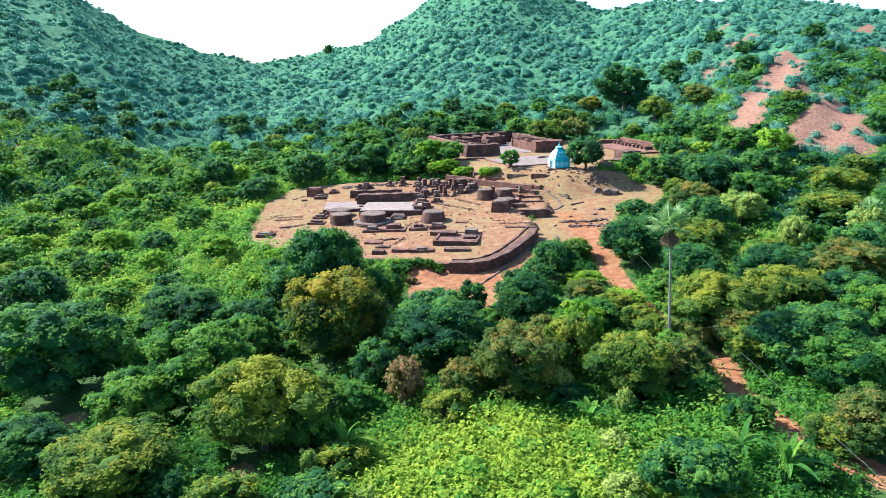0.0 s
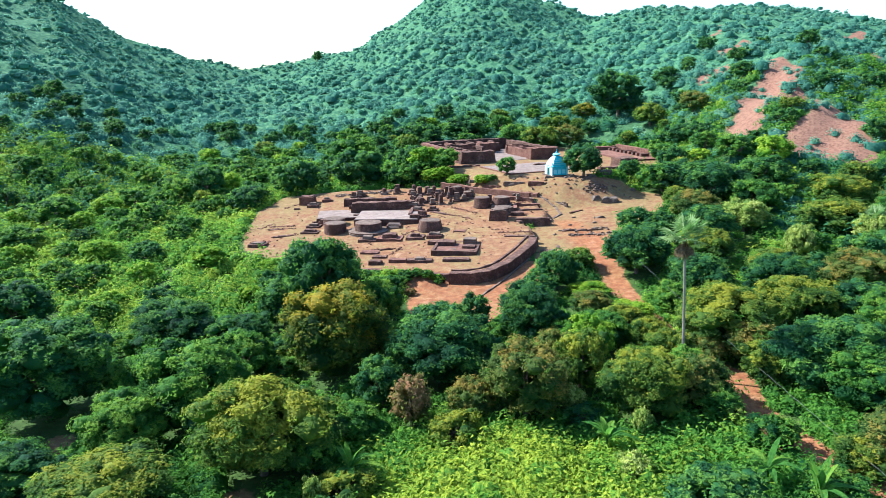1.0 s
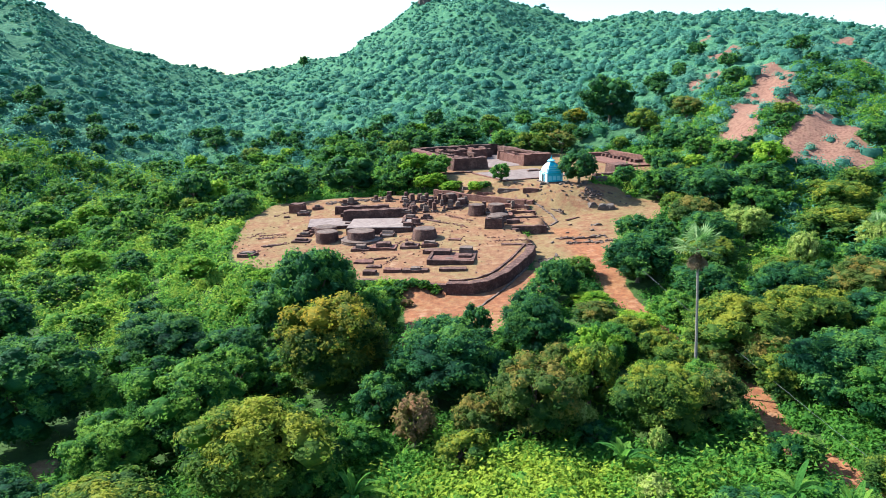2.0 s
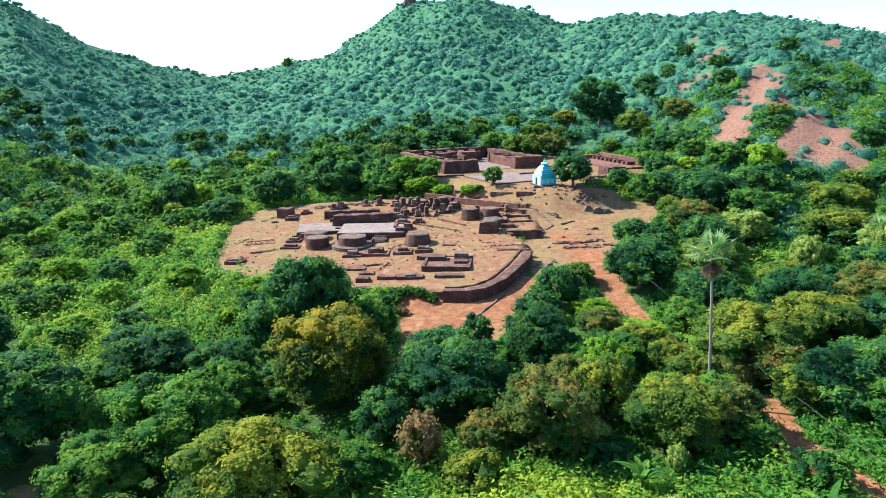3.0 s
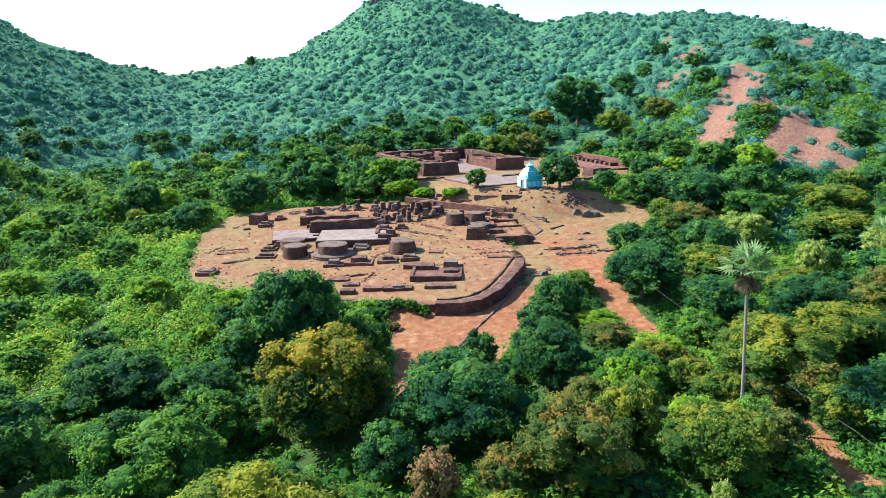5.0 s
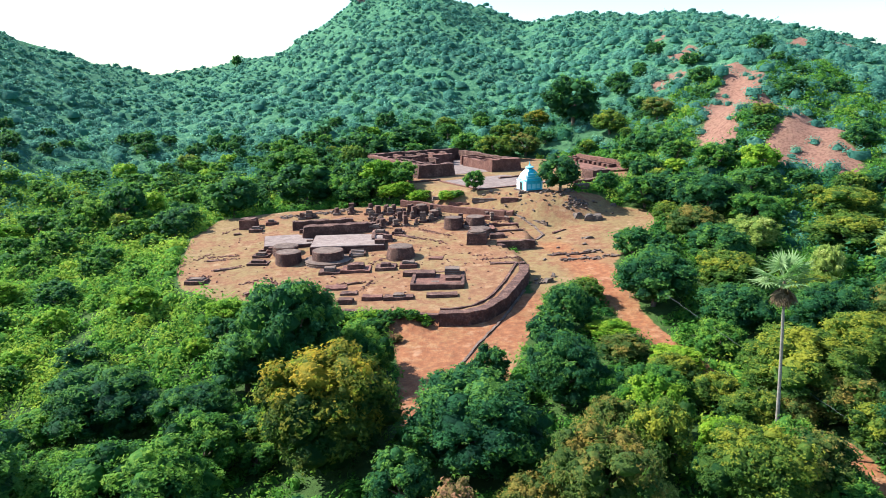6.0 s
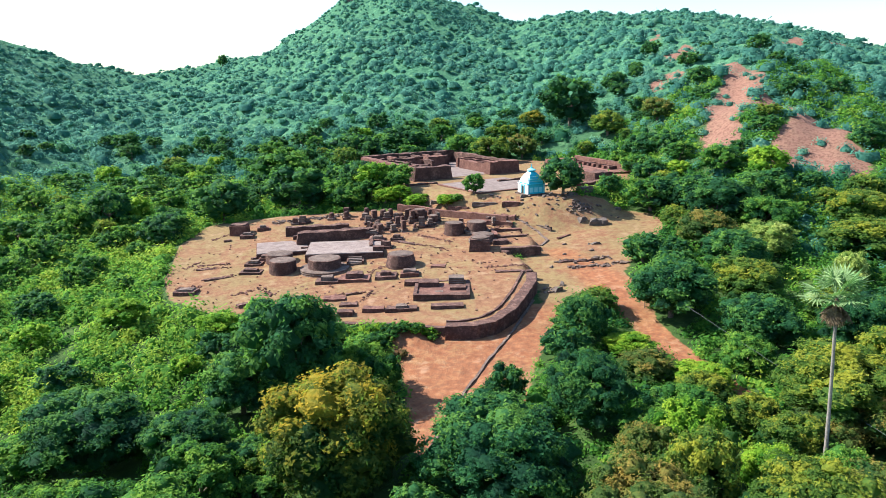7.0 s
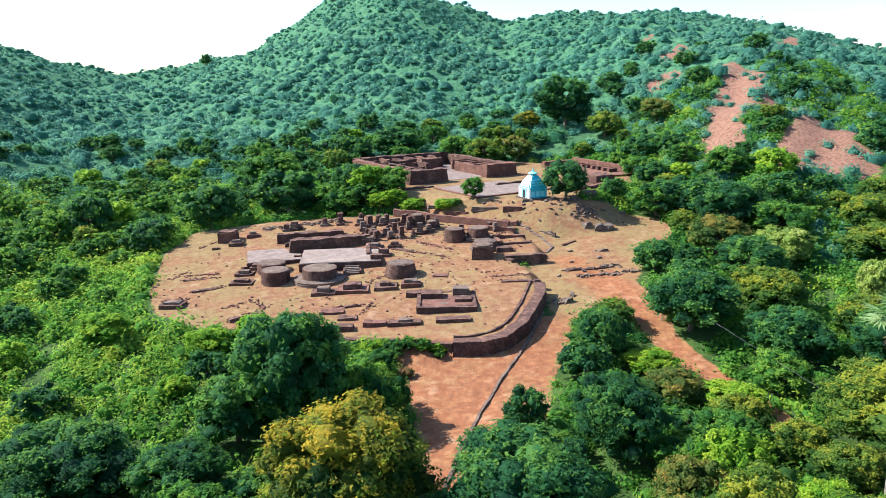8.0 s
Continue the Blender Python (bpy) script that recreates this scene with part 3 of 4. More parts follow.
t = thing("enclosure", 4.4, 121.6, G(4.4, 121.6), -11, "low walled brick enclosure holding smaller plinths", "enclosure")
part("floor", block(7.4, 7.0, 0.3, 0, 0.05, 76), BRICK_RED, t)
for i, (x, y, w, d) in enumerate([(0, -3.45, 7.6, 0.5), (0, 3.45, 7.6, 0.5), (-3.6, 0, 0.5, 6.4), (3.6, 0, 0.5, 6.4)]):
    part("kerb", block(w, d, 0.48, 0, 0.04, 77 + i, x=x, y=y), BRICK, t)
for i, (x, y, w, d, h) in enumerate([(-1.9, 1.6, 3.0, 2.2, 1.0), (2.0, 2.7, 2.3, 1.8, 1.3), (2.2, -0.3, 2.3, 1.7, 0.75), (-0.4, -1.6, 1.2, 0.6, 0.4), (2.2, -2.5, 2.2, 0.6, 0.42)]):
    part("plinth_block", block(w, d, h, 0.06, 0.05, 82 + i, 0.08, x=x, y=y), STONE if i % 2 else BRICK, t)

# small votive shafts and stumps, thickest at the back of the platform
rng = np.random.RandomState(11)
for i in range(58):
    if i < 46:
        x, y = rng.uniform(-4, 10), rng.uniform(151.5, 164.5)
        if x > 2 and y > 164 - (x - 2) * 0.75:
            y -= 4
    elif i < 52:
        x, y = rng.uniform(-20, -6), rng.uniform(163, 166)
    else:
        x, y = rng.uniform(12, 20), rng.uniform(149, 152)
    w, h = rng.uniform(0.5, 1.15), rng.uniform(0.6, 1.8)
    t = thing("votive_shaft", x, y, G(x, y), rng.uniform(-20, 20), "small weathered stone votive shaft on a square foot", "votive shaft", "votive shafts at the back of the platform")
    part("foot", block(w * 1.5, w * 1.5, 0.35, 0, 0.04, i, 0, 0.5), STONE if i % 2 else BRICK, t)
    if i % 3:
        part("shaft", block(w, w, h, 0.1, 0.05, i + 0.3, 0.1, 0.4, z=0.3, sunk=0.1), BRICK if i % 2 else STONE, t)
    else:
        part("shaft", turned([(w * 0.55, 0.2), (w * 0.5, h), (w * 0.35, h + 0.15)], 16, 0.05, i), BRICK, t)


def rubble(name, spots, mat, label, seed, size=(0.15, 0.55)):
    """Loose broken bricks and stones that nobody would count."""
    rng = np.random.RandomState(seed)
    bm = bmesh.new()
    for x, y, spread, n in spots:
        for _ in range(n * 2 // 3):
            px, py = x + rng.normal() * spread, y + rng.normal() * spread
            s = rng.uniform(*size)
            vs = []
            m = pose(px, py, G(px, py) + s * 0.15, rng.uniform(-25, 25), rng.uniform(-25, 25), rng.uniform(0, 360))
            for c in [(a, b, e) for a in (-1, 1) for b in (-1, 1) for e in (-1, 1)]:
                vs.append(bm.verts.new(m @ Vector((c[0] * s * rng.uniform(0.5, 0.9), c[1] * s * rng.uniform(0.35, 0.6), c[2] * s * rng.uniform(0.25, 0.45)))))
            for f in ((0, 1, 3, 2), (4, 6, 7, 5), (0, 4, 5, 1), (2, 3, 7, 6), (0, 2, 6, 4), (1, 5, 7, 3)):
                bm.faces.new([vs[q] for q in f])
    return solo(name, bm, mat, Matrix(), label, "rubble", kind="stuff")


def along(ax, ay, bx, by, spread=0.25, per=9):
    """Spots for rubble along a fallen wall."""
    n = max(2, round(math.hypot(bx - ax, by - ay) / 0.7))
    return [(ax + (bx - ax) * i / n, ay + (by - ay) * i / n, spread, per) for i in range(n + 1)]


FALLEN = [(-33.6, 144.2, -31.6, 146.8), (-31.7, 143, -26.7, 142.4), (-31.5, 144.7, -26.8, 144.2), (-29.7, 137.5, -25.5, 138), (-23.6, 124.5, -19.1, 127.7), (-19.1, 127.7, -21.1, 131.5), (-24.4, 129.6, -21.5, 131),
          (-33.2, 134.8, -30.2, 134.8), (0.2, 146.7, 8, 139.2), (5, 147.9, 9.7, 142.9), (13.1, 126.3, 17.6, 124.9), (12.5, 128.4, 17.9, 127.4), (-4.9, 132.5, -0.4, 135.7), (-31, 158.9, -28.9, 161.4), (-10.2, 124.6, -6.9, 124.5), (-6.5, 121.5, -5.2, 124.2), (12, 150.5, 20, 147.5), (14, 152.2, 20.4, 149.4)]
spots = []
for row in FALLEN:
    spots += along(*row)
rubble("loose_bricks", spots + [(2, 141, 2.4, 40), (6, 137, 2.6, 30), (-5, 120, 2.2, 14), (5, 128.5, 2.4, 24), (11, 131, 3, 30), (10, 152, 2.5, 60), (3, 156, 3, 60), (-28, 150, 4, 16), (8.5, 118.5, 3, 20), (-14, 127, 3.5, 24), (0, 124, 6, 60), (-8, 133, 7, 60), (8, 133, 6, 60), (-26, 146, 6, 50), (5, 150, 6, 90), (-24, 134, 5, 40), (18, 144, 3, 50)], BRICK_RED, "loose broken bricks of fallen walls on bare earth", 5, (0.07, 0.27))
spots = along(-20.4, 166.3, -8.0, 166.6, 0.6, 14) + along(24, 129.9, 32, 130, 0.3, 6) + along(25.4, 126.9, 34.1, 126.6, 0.3, 6) + along(33.6, 149.6, 36.4, 150.4, 0.6, 22)
rubble("loose_stones", spots + [(28, 152, 2.2, 18), (25, 154, 1.6, 18), (20, 120, 0.8, 24), (33, 153.5, 2.0, 40), (22, 157, 2.0, 16), (40, 152.5, 2, 14), (29, 131, 4, 30)], STONE, "heaps of grey-brown broken stone", 6, (0.12, 0.5))


# ---- knolls and rocks east of the platform ----
def knoll(name, x, y, rx, ry, h, rot, mat, label, category, seed, rough=0.25):
    bm = bmesh.new()
    rings, n = 9, 26
    last = None
    for i in range(rings):
        f = i / (rings - 1)
        q = [bm.verts.new((math.cos(a) * rx * f, math.sin(a) * ry * f, h * (1 - f * f) ** 1.3 - 1.1 * f ** 3)) for a in [2 * math.pi * j / n for j in range(n)]] if i else [bm.verts.new((0, 0, h))] * n
        if last:
            for j in range(n):
                vs = [last[j], q[j], q[(j + 1) % n], last[(j + 1) % n]]
                bm.faces.new(vs if i > 1 else vs[:3])
        last = q
    for v in bm.verts:
        v.co += noise.noise_vector(v.co * 0.8 + Vector((seed, seed, 0))) * rough
    return solo(name, bm, mat, pose(x, y, G(x, y), 0, 0, rot), label, category)


knoll("rock_outcrop", 11.5, 431.0, 5.0, 3.0, 5.5, 0, ROCK, "bare rock crag on the hilltop", "rock", 9, 0.8)
for i, (x, y, w, d, h, rot) in enumerate([(37.2, 146.0, 4.2, 1.6, 1.0, -8), (34.6, 147.2, 2.0, 1.2, 0.6, 15), (32.6, 136.6, 2.8, 0.9, 0.4, -5), (20.4, 119.6, 1.6, 1.1, 0.6, 20), (21.6, 121.0, 1.0, 0.8, 0.4, 50),
                                          (38.6, 157.0, 4.2, 1.8, 1.2, 25), (35.4, 155.2, 2.6, 1.4, 0.8, 10), (30.6, 155.4, 3.0, 1.2, 0.6, 12), (26.4, 155.6, 2.4, 1.0, 0.5, -15), (43.6, 153.6, 2.4, 1.0, 0.4, -20)]):
    solo("rock_outcrop", block(w, d, h, 0.35, 0.34, 300 + i, 0.4, 0.45, 0.8), ROCK, pose(x, y, G(x, y), 0, 0, rot), "dark broken rock ledge on bare earth", "rock", "rock ledges")
for i, (x, y, w, d, h, rot) in enumerate([(14.6, 160.8, 4.2, 0.7, 0.5, -30), (19.2, 158.2, 5.0, 0.8, 0.45, -28), (23.4, 155.0, 3.4, 0.8, 0.6, -25), (17.6, 155.4, 3.6, 0.6, 0.5, -35), (22.2, 152.4, 2.8, 1.6, 0.8, -30), (12.4, 164.6, 5.5, 0.6, 0.35, 10), (29.5, 142.6, 3.5, 0.5, 0.3, 30), (27.2, 147.6, 3.8, 0.5, 0.35, -50)]):
    ruin_wall(x, y, w, d, h, rot, 0.04, 320 + i, STONE if i % 2 else BRICK_RED, "broken stone and brick footing on the slope")


# ---- the quadrangle of cells on the upper terrace ----
mon = thing("monastery_ruin", 8.8, 181.5, 7.2, 19.5, "roofless brick quadrangle of ruined cells", "ruin")


def cell_wall(x, y, w, d, h, seed, taper=0.03, mat=None, name="wall"):
    part(name, block(w, d, h, taper, 0.1, seed, 0.3, 0.9, x=x, y=y), mat or (BRICK if seed % 3 else BRICK_RED), mon)


cell_wall(4.9, 1.2, 9.8, 2.6, 3.0, 101, 0.10)
cell_wall(0.9, 16, 1.8, 27, 3.0, 102)
cell_wall(6.6, 17, 0.9, 22, 2.4, 103)
for i in range(6):
    cell_wall(3.8, 5.5 + 4.3 * i, 5.0, 0.9, 2.5, 104 + i, name="cell_partition")
cell_wall(24.0, 1.4, 8.6, 2.6, 3.0, 111, 0.08)
cell_wall(27.4, 15, 1.6, 27, 2.8, 112)
cell_wall(21.2, 9, 0.9, 13, 2.3, 113, mat=BRICK_RED)
for i in range(5):
    cell_wall(24.2, 5.0 + 3.2 * i, 5.6, 0.8, 2.4, 114 + i, name="cell_partition", mat=BRICK_RED)
cell_wall(14, 30, 27, 1.8, 3.2, 121)
cell_wall(14, 24, 17, 0.9, 2.6, 122)
for i in range(5):
    cell_wall(7.5 + 3.4 * i, 27, 0.9, 5.4, 2.8, 123 + i, name="cell_partition")
cell_wall(11.0, 20.5, 5.0, 0.9, 2.2, 129)
cell_wall(13.4, 18.0, 0.9, 5.0, 2.4, 130)
cell_wall(9.6, 14.0, 4.0, 0.9, 2.0, 131)
cell_wall(16.8, 21.5, 5.0, 3.0, 2.9, 132, 0.08)
part("floor", block(26, 27, 0.06, 0, 0.02, 133, step=3, x=14, y=15), PAVING, mon, "pale swept earth and brick floor")
t = thing("courtyard_paving", 24.2, 172.0, 7.2, 22, "pale paved forecourt of the ruined quadrangle", "paving", kind="structure")
part("slab", block(17.5, 15.5, 0.10, 0, 0.03, 141, step=2.0), PAVING, t)
part("kerb", block(17.8, 0.5, 0.22, 0, 0.04, 142, y=-7.8), BRICK_RED, t)
part("kerb", block(0.5, 15.2, 0.22, 0, 0.04, 143, x=-8.9), BRICK_RED, t)
ruin_wall(9.0, 176.5, 9.0, 1.0, 0.4, 19, 0, 144)
ruin_wall(31.5, 178.4, 11.0, 0.8, 0.45, 21, 0, 145)

# the long low ruin beside it
low = thing("cell_row_ruin", 52.5, 192.5, 7.2, -77, "long low red brick ruin with a row of niches", "ruin")
part("back_wall", block(24, 1.2, 2.0, 0.02, 0.08, 151, 0.2, 0.9, y=5.0), BRICK_RED, low)
part("floor", block(24, 9, 0.45, 0.0, 0.06, 152, 0.0, 1.2), BRICK_RED, low)
for i in range(9):
    part("niche_wall", block(0.9, 2.4, 1.25, 0.05, 0.06, 153 + i, 0.15, x=-10 + 2.1 * i, y=2.6), BRICK_RED if i % 2 else BRICK, low)
part("end_wall", block(1.4, 8.5, 1.5, 0.04, 0.08, 163, 0.2, x=-11.6), BRICK_RED, low)
ruin_wall(47.5, 172.5, 5.5, 4.0, 2.0, 20, 0.1, 164)
ruin_wall(43.0, 166.5, 8.0, 1.2, 0.8, 25, 0.0, 165)


# ---- the painted shrine ----
def shrine(x, y, rot):
    z = G(x, y)
    t = thing("shrine", x, y, z, rot, "small white and turquoise limewashed shrine with a ribbed tower", "shrine")
    part("plinth", block(4.6, 4.6, 0.3, 0.0, 0.02, 1), STONE, t, "grey stone plinth")
    bm = bmesh.new()

    def ring(half, z, notch):
        n, q = half - notch, []
        for sx, sy in ((1, -1), (1, 1), (-1, 1), (-1, -1)):
            a, b, c = (half * sx, n * sy), (n * sx, n * sy), (n * sx, half * sy)
            q += [a, b, c] if sx * sy > 0 else [c, b, a]
        return [bm.verts.new((px, py, z)) for px, py in q]

    rows = [ring(1.75, 0.2, 0.12), ring(1.75, 2.0, 0.12), ring(1.95, 2.08, 0.14), ring(1.95, 2.2, 0.14), ring(1.72, 2.3, 0.14)]
    for i in range(1, 9):
        f = i / 8
        half = 1.72 * (1 - 0.62 * f ** 1.7)
        rows.append(ring(half + 0.05, 2.3 + 2.0 * (f - 0.06), 0.22 * (1 - f * 0.5)))
        rows.append(ring(half - 0.02, 2.3 + 2.0 * f, 0.22 * (1 - f * 0.5)))
    for a, b in zip(rows, rows[1:]):
        for i in range(12):
            f = bm.faces.new([a[i], a[(i + 1) % 12], b[(i + 1) % 12], b[i]])
    bm.faces.new(rows[-1])
    bmesh.ops.recalc_face_normals(bm, faces=bm.faces)
    body = part("tower", bm, BLUE, t, "turquoise ribbed tower")
    body.data.materials.append(WHITE)
    for f in body.data.polygons:
        if f.normal.x < -0.45:
            f.material_index = 1
    for i, (sx, sy) in enumerate(((-1, -1), (1, -1), (1, 1), (-1, 1))):
        part("corner_band", block(0.3, 0.3, 2.05, 0, 0, 1, sunk=0.1, x=sx * 1.72, y=sy * 1.72), WHITE if sx < 0 else PALEBLUE, t, "pale painted corner band")
    for i in range(3):
        part("moulding", block(0.05, 1.0, 0.25, 0, 0, 1, sunk=0, x=1.77, y=-1.0 + i, z=0.9), PALEBLUE, t)
        part("moulding", block(0.75, 0.06, 0.9, 0, 0, 1, sunk=0, x=-1.0 + i, y=-1.77, z=0.6), PALEBLUE, t, "pale blue painted panel")
    for i in range(4):
        part("tower_band", block(2.7 - 0.5 * i, 0.08, 0.1, 0, 0, 1, sunk=0, y=-1.72 + 0.05 + 0.11 * i * i * 0.9, z=2.6 + 0.42 * i), PALEBLUE, t, "pale blue painted band")
    # solid near-black slab: the shade inside the doorway painted as colour
    door = part("door", block(0.12, 0.95, 1.45, 0, 0, 1, sunk=0, x=-1.78, y=0, z=0.3), DARK, t, "dark open doorway")
    part("door_frame", block(0.2, 0.16, 1.6, 0, 0, 1, sunk=0, x=-1.8, y=-0.56, z=0.3), PALEBLUE, door)
    part("door_frame", block(0.2, 0.16, 1.6, 0, 0, 1, sunk=0, x=-1.8, y=0.56, z=0.3), PALEBLUE, door)
    part("door_frame", block(0.22, 1.28, 0.16, 0, 0, 1, sunk=0, x=-1.8, y=0, z=1.78), PALEBLUE, door)
    part("neck", turned([(0.5, 4.2), (0.48, 4.5)], 20, 0), BLUE, t)
    part("crown_disc", turned([(0.5, 4.42), (0.82, 4.52), (0.86, 4.66), (0.7, 4.78), (0.4, 4.9), (0.2, 4.98)], 28, 0), PALEBLUE, t, "ribbed round crown stone")
    part("finial", turned([(0.16, 4.95), (0.24, 5.1), (0.08, 5.25), (0.04, 5.8)], 14, 0), BLUE, t, "slender pointed finial")
    return t


shrine(28.4, 158.6, 13)


# ---- plants ----
def leaf_quads(centres, normals, size, rng, length=1.5):
    """A small pointed leaf spray at each centre, facing its normal."""
    n = len(centres)
    up = rng.normal(size=(n, 3))
    a = np.cross(normals, up)
    a /= np.linalg.norm(a, axis=1)[:, None] + 1e-9
    b = np.cross(normals, a)
    s = (size * rng.uniform(0.7, 1.3, n))[:, None]
    v = np.stack([centres - a * s * length * 0.45, centres + a * s * length * 0.5 + b * s * 0.42, centres + a * s * length * 0.4 - b * s * 0.42], 1)
    return v.reshape(-1, 3)


def leaf_mesh(name, verts, tones, mat, core=None):
    """Loose leaf sprays, over closed hulls toned dark as shade; the hulls shade smoothly."""
    faces = np.arange(len(verts)).reshape(-1, 3)
    soft = np.zeros(len(faces), bool)
    if core is not None:
        cv, cf, ct = core
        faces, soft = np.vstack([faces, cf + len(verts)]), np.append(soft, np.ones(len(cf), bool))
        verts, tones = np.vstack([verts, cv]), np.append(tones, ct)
    me = flat_mesh(name, verts, faces, mat, soft)
    value_layer(me, "tone", tones, "FACE")
    return me


def dome_shape(seg, rings, low, high=60):
    """A unit dome: corners and triangles."""
    v, f = [], []
    for j in range(rings):
        el = radians(low + (high - low) * j / (rings - 1))
        v += [(math.cos(el) * math.cos(a), math.cos(el) * math.sin(a), math.sin(el)) for a in [2 * math.pi * (i + 0.5 * (j % 2)) / seg for i in range(seg)]]
    for j in range(rings - 1):
        for i in range(seg):
            a, b, c, d = j * seg + i, j * seg + (i + 1) % seg, (j + 1) * seg + i, (j + 1) * seg + (i + 1) % seg
            f += [(a, b, c), (b, d, c)]
    v.append((0, 0, 1))
    f += [((rings - 1) * seg + i, (rings - 1) * seg + (i + 1) % seg, rings * seg) for i in range(seg)]
    return np.array(v), np.array(f)


def gap_shade_hulls(centres, radii, tones, rng, shape, rough=0.22):
    """Uneven closed hulls inside the leaf sprays, added to block light and darken gaps."""
    tv, tf = shape
    n, m = len(centres), len(tv)
    v = centres[:, None, :] + tv[None] * radii[:, None, :] * rng.uniform(1 - rough, 1 + rough, (n, m, 1))
    f = tf[None] + (np.arange(n) * m)[:, None, None]
    return v.reshape(-1, 3), f.reshape(-1, 3), np.repeat(tones, len(tf))


LUMP, MOUND, FAR_MOUND = dome_shape(5, 3, -60), dome_shape(6, 2, -12, 42), dome_shape(5, 2, -12, 42)


def unit(v):
    return v / (np.linalg.norm(v, axis=1)[:, None] + 1e-9)


def crown_mesh(name, mat, seed, lumps, per, leaf, loose=0.0, rise=0.0):
    """A crown one metre wide and one high: many leafy boughs round an uneven dome that hangs low, with gaps between."""
    rng = np.random.RandomState(seed)
    c, nrm, tone, bough, heart = [], [], [], [], []
    main = [(rng.uniform(0, 6.28), rng.uniform(-0.1, 0.8), rng.uniform(0.10, 0.26)) for _ in range(7)]
    for i in range(lumps):
        az, s = i * 2.39996 + rng.uniform(-0.4, 0.4), -0.82 + 1.8 * (i + 0.5) / lumps
        el = math.asin(min(1.0, max(-0.85, s + rng.uniform(-0.08, 0.08))))
        d0 = np.array([math.cos(az) * math.cos(el), math.sin(az) * math.cos(el), math.sin(el)])
        swell = 0.80
        for a, e, k in main:
            swell += k * max(0.0, d0[0] * math.cos(a) * math.cos(e) + d0[1] * math.sin(a) * math.cos(e) + d0[2] * math.sin(e)) ** 6
        reach = 0.385 * swell * rng.uniform(0.68, 1.10) * (1.0 if el > -0.15 else 1.18)
        p = d0 * reach + np.array([0, 0, 0.49])
        r = rng.uniform(0.06, 0.14)
        # tone grows with how far the bough points upward
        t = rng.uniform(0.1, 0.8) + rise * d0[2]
        k = int(per / 6 * rng.uniform(0.7, 1.3) * (1.0 if el > -0.2 else 0.7))
        d = unit(rng.normal(size=(k, 3)) + d0 * 0.8 + np.array([0, 0, 0.4]))
        rad = r * rng.uniform(0.6, 1.0, k) ** 0.5 * (1 + loose * rng.normal(size=k))
        twig = p + d * rad[:, None] * np.array([1.25, 1.25, 0.85])
        # six leaves spread round the tip of each twig
        c.append(np.repeat(twig, 6, 0) + rng.normal(size=(k * 6, 3)) * leaf * 0.62)
        nrm.append(unit(np.repeat(d, 6, 0) + 0.45 * rng.normal(size=(k * 6, 3)) + np.array([0, 0, 0.35])))
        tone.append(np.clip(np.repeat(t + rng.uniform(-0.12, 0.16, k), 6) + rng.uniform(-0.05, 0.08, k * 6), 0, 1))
        bough.append(p)
        heart.append((r, t))
    c, nrm, tone, heart = np.concatenate(c), np.concatenate(nrm), np.concatenate(tone), np.array(heart)
    c[:, 2] = np.maximum(c[:, 2], 0.02 + 0.03 * rng.uniform(0, 1, len(c)))
    # lower hull tone paints the shade between boughs into the colour
    core = gap_shade_hulls(np.array(bough), heart[:, :1] * np.array([1.0, 1.0, 0.72]), np.clip(heart[:, 1] * 0.7 - 0.05, 0, 1), rng, LUMP)
    core[0][:, 2] = np.maximum(core[0][:, 2], 0.02)
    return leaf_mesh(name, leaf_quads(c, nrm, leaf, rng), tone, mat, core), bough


def limb(bm, a, b, ra, rb, n=6):
    d = (b - a).normalized()
    s = d.orthogonal().normalized()
    u = d.cross(s)
    rows = [[bm.verts.new(p + (s * math.cos(q) + u * math.sin(q)) * r) for q in [2 * math.pi * i / n for i in range(n)]] for p, r in ((a, ra), ((a + b) / 2 + s * 0.02 * (b - a).length, (ra + rb) / 2), (b, rb))]
    for p, q in zip(rows, rows[1:]):
        for i in range(n):
            bm.faces.new([p[i], p[(i + 1) % n], q[(i + 1) % n], q[i]])


def trunk_bm(bough, seed, foot=0.035):
    rng = random.Random(seed)
    bm = bmesh.new()
    fork = Vector((rng.uniform(-0.04, 0.04), rng.uniform(-0.04, 0.04), 0.27))
    limb(bm, Vector((0, 0, -0.08)), fork, foot, foot * 0.75, 8)
    for p in bough[::9]:
        mid = fork.lerp(Vector(p), 0.55) + Vector((0, 0, 0.03))
        limb(bm, fork, mid, foot * 0.5, foot * 0.3, 5)
        limb(bm, mid, Vector(p), foot * 0.3, foot * 0.1, 4)
    return bm


KINDS, TREES = {}, {}
FINENESS = {2: (100, 192, 0.0205), 1: (76, 96, 0.031), 0: (56, 48, 0.043), -1: (64, 66, 0.036), -2: (42, 42, 0.050)}


def tree_kind(key, leaf, seed, label, name="tree", category="tree", fine=1.0, loose=0.0):
    KINDS[key] = (leaf, seed, label, name, category, fine, loose)


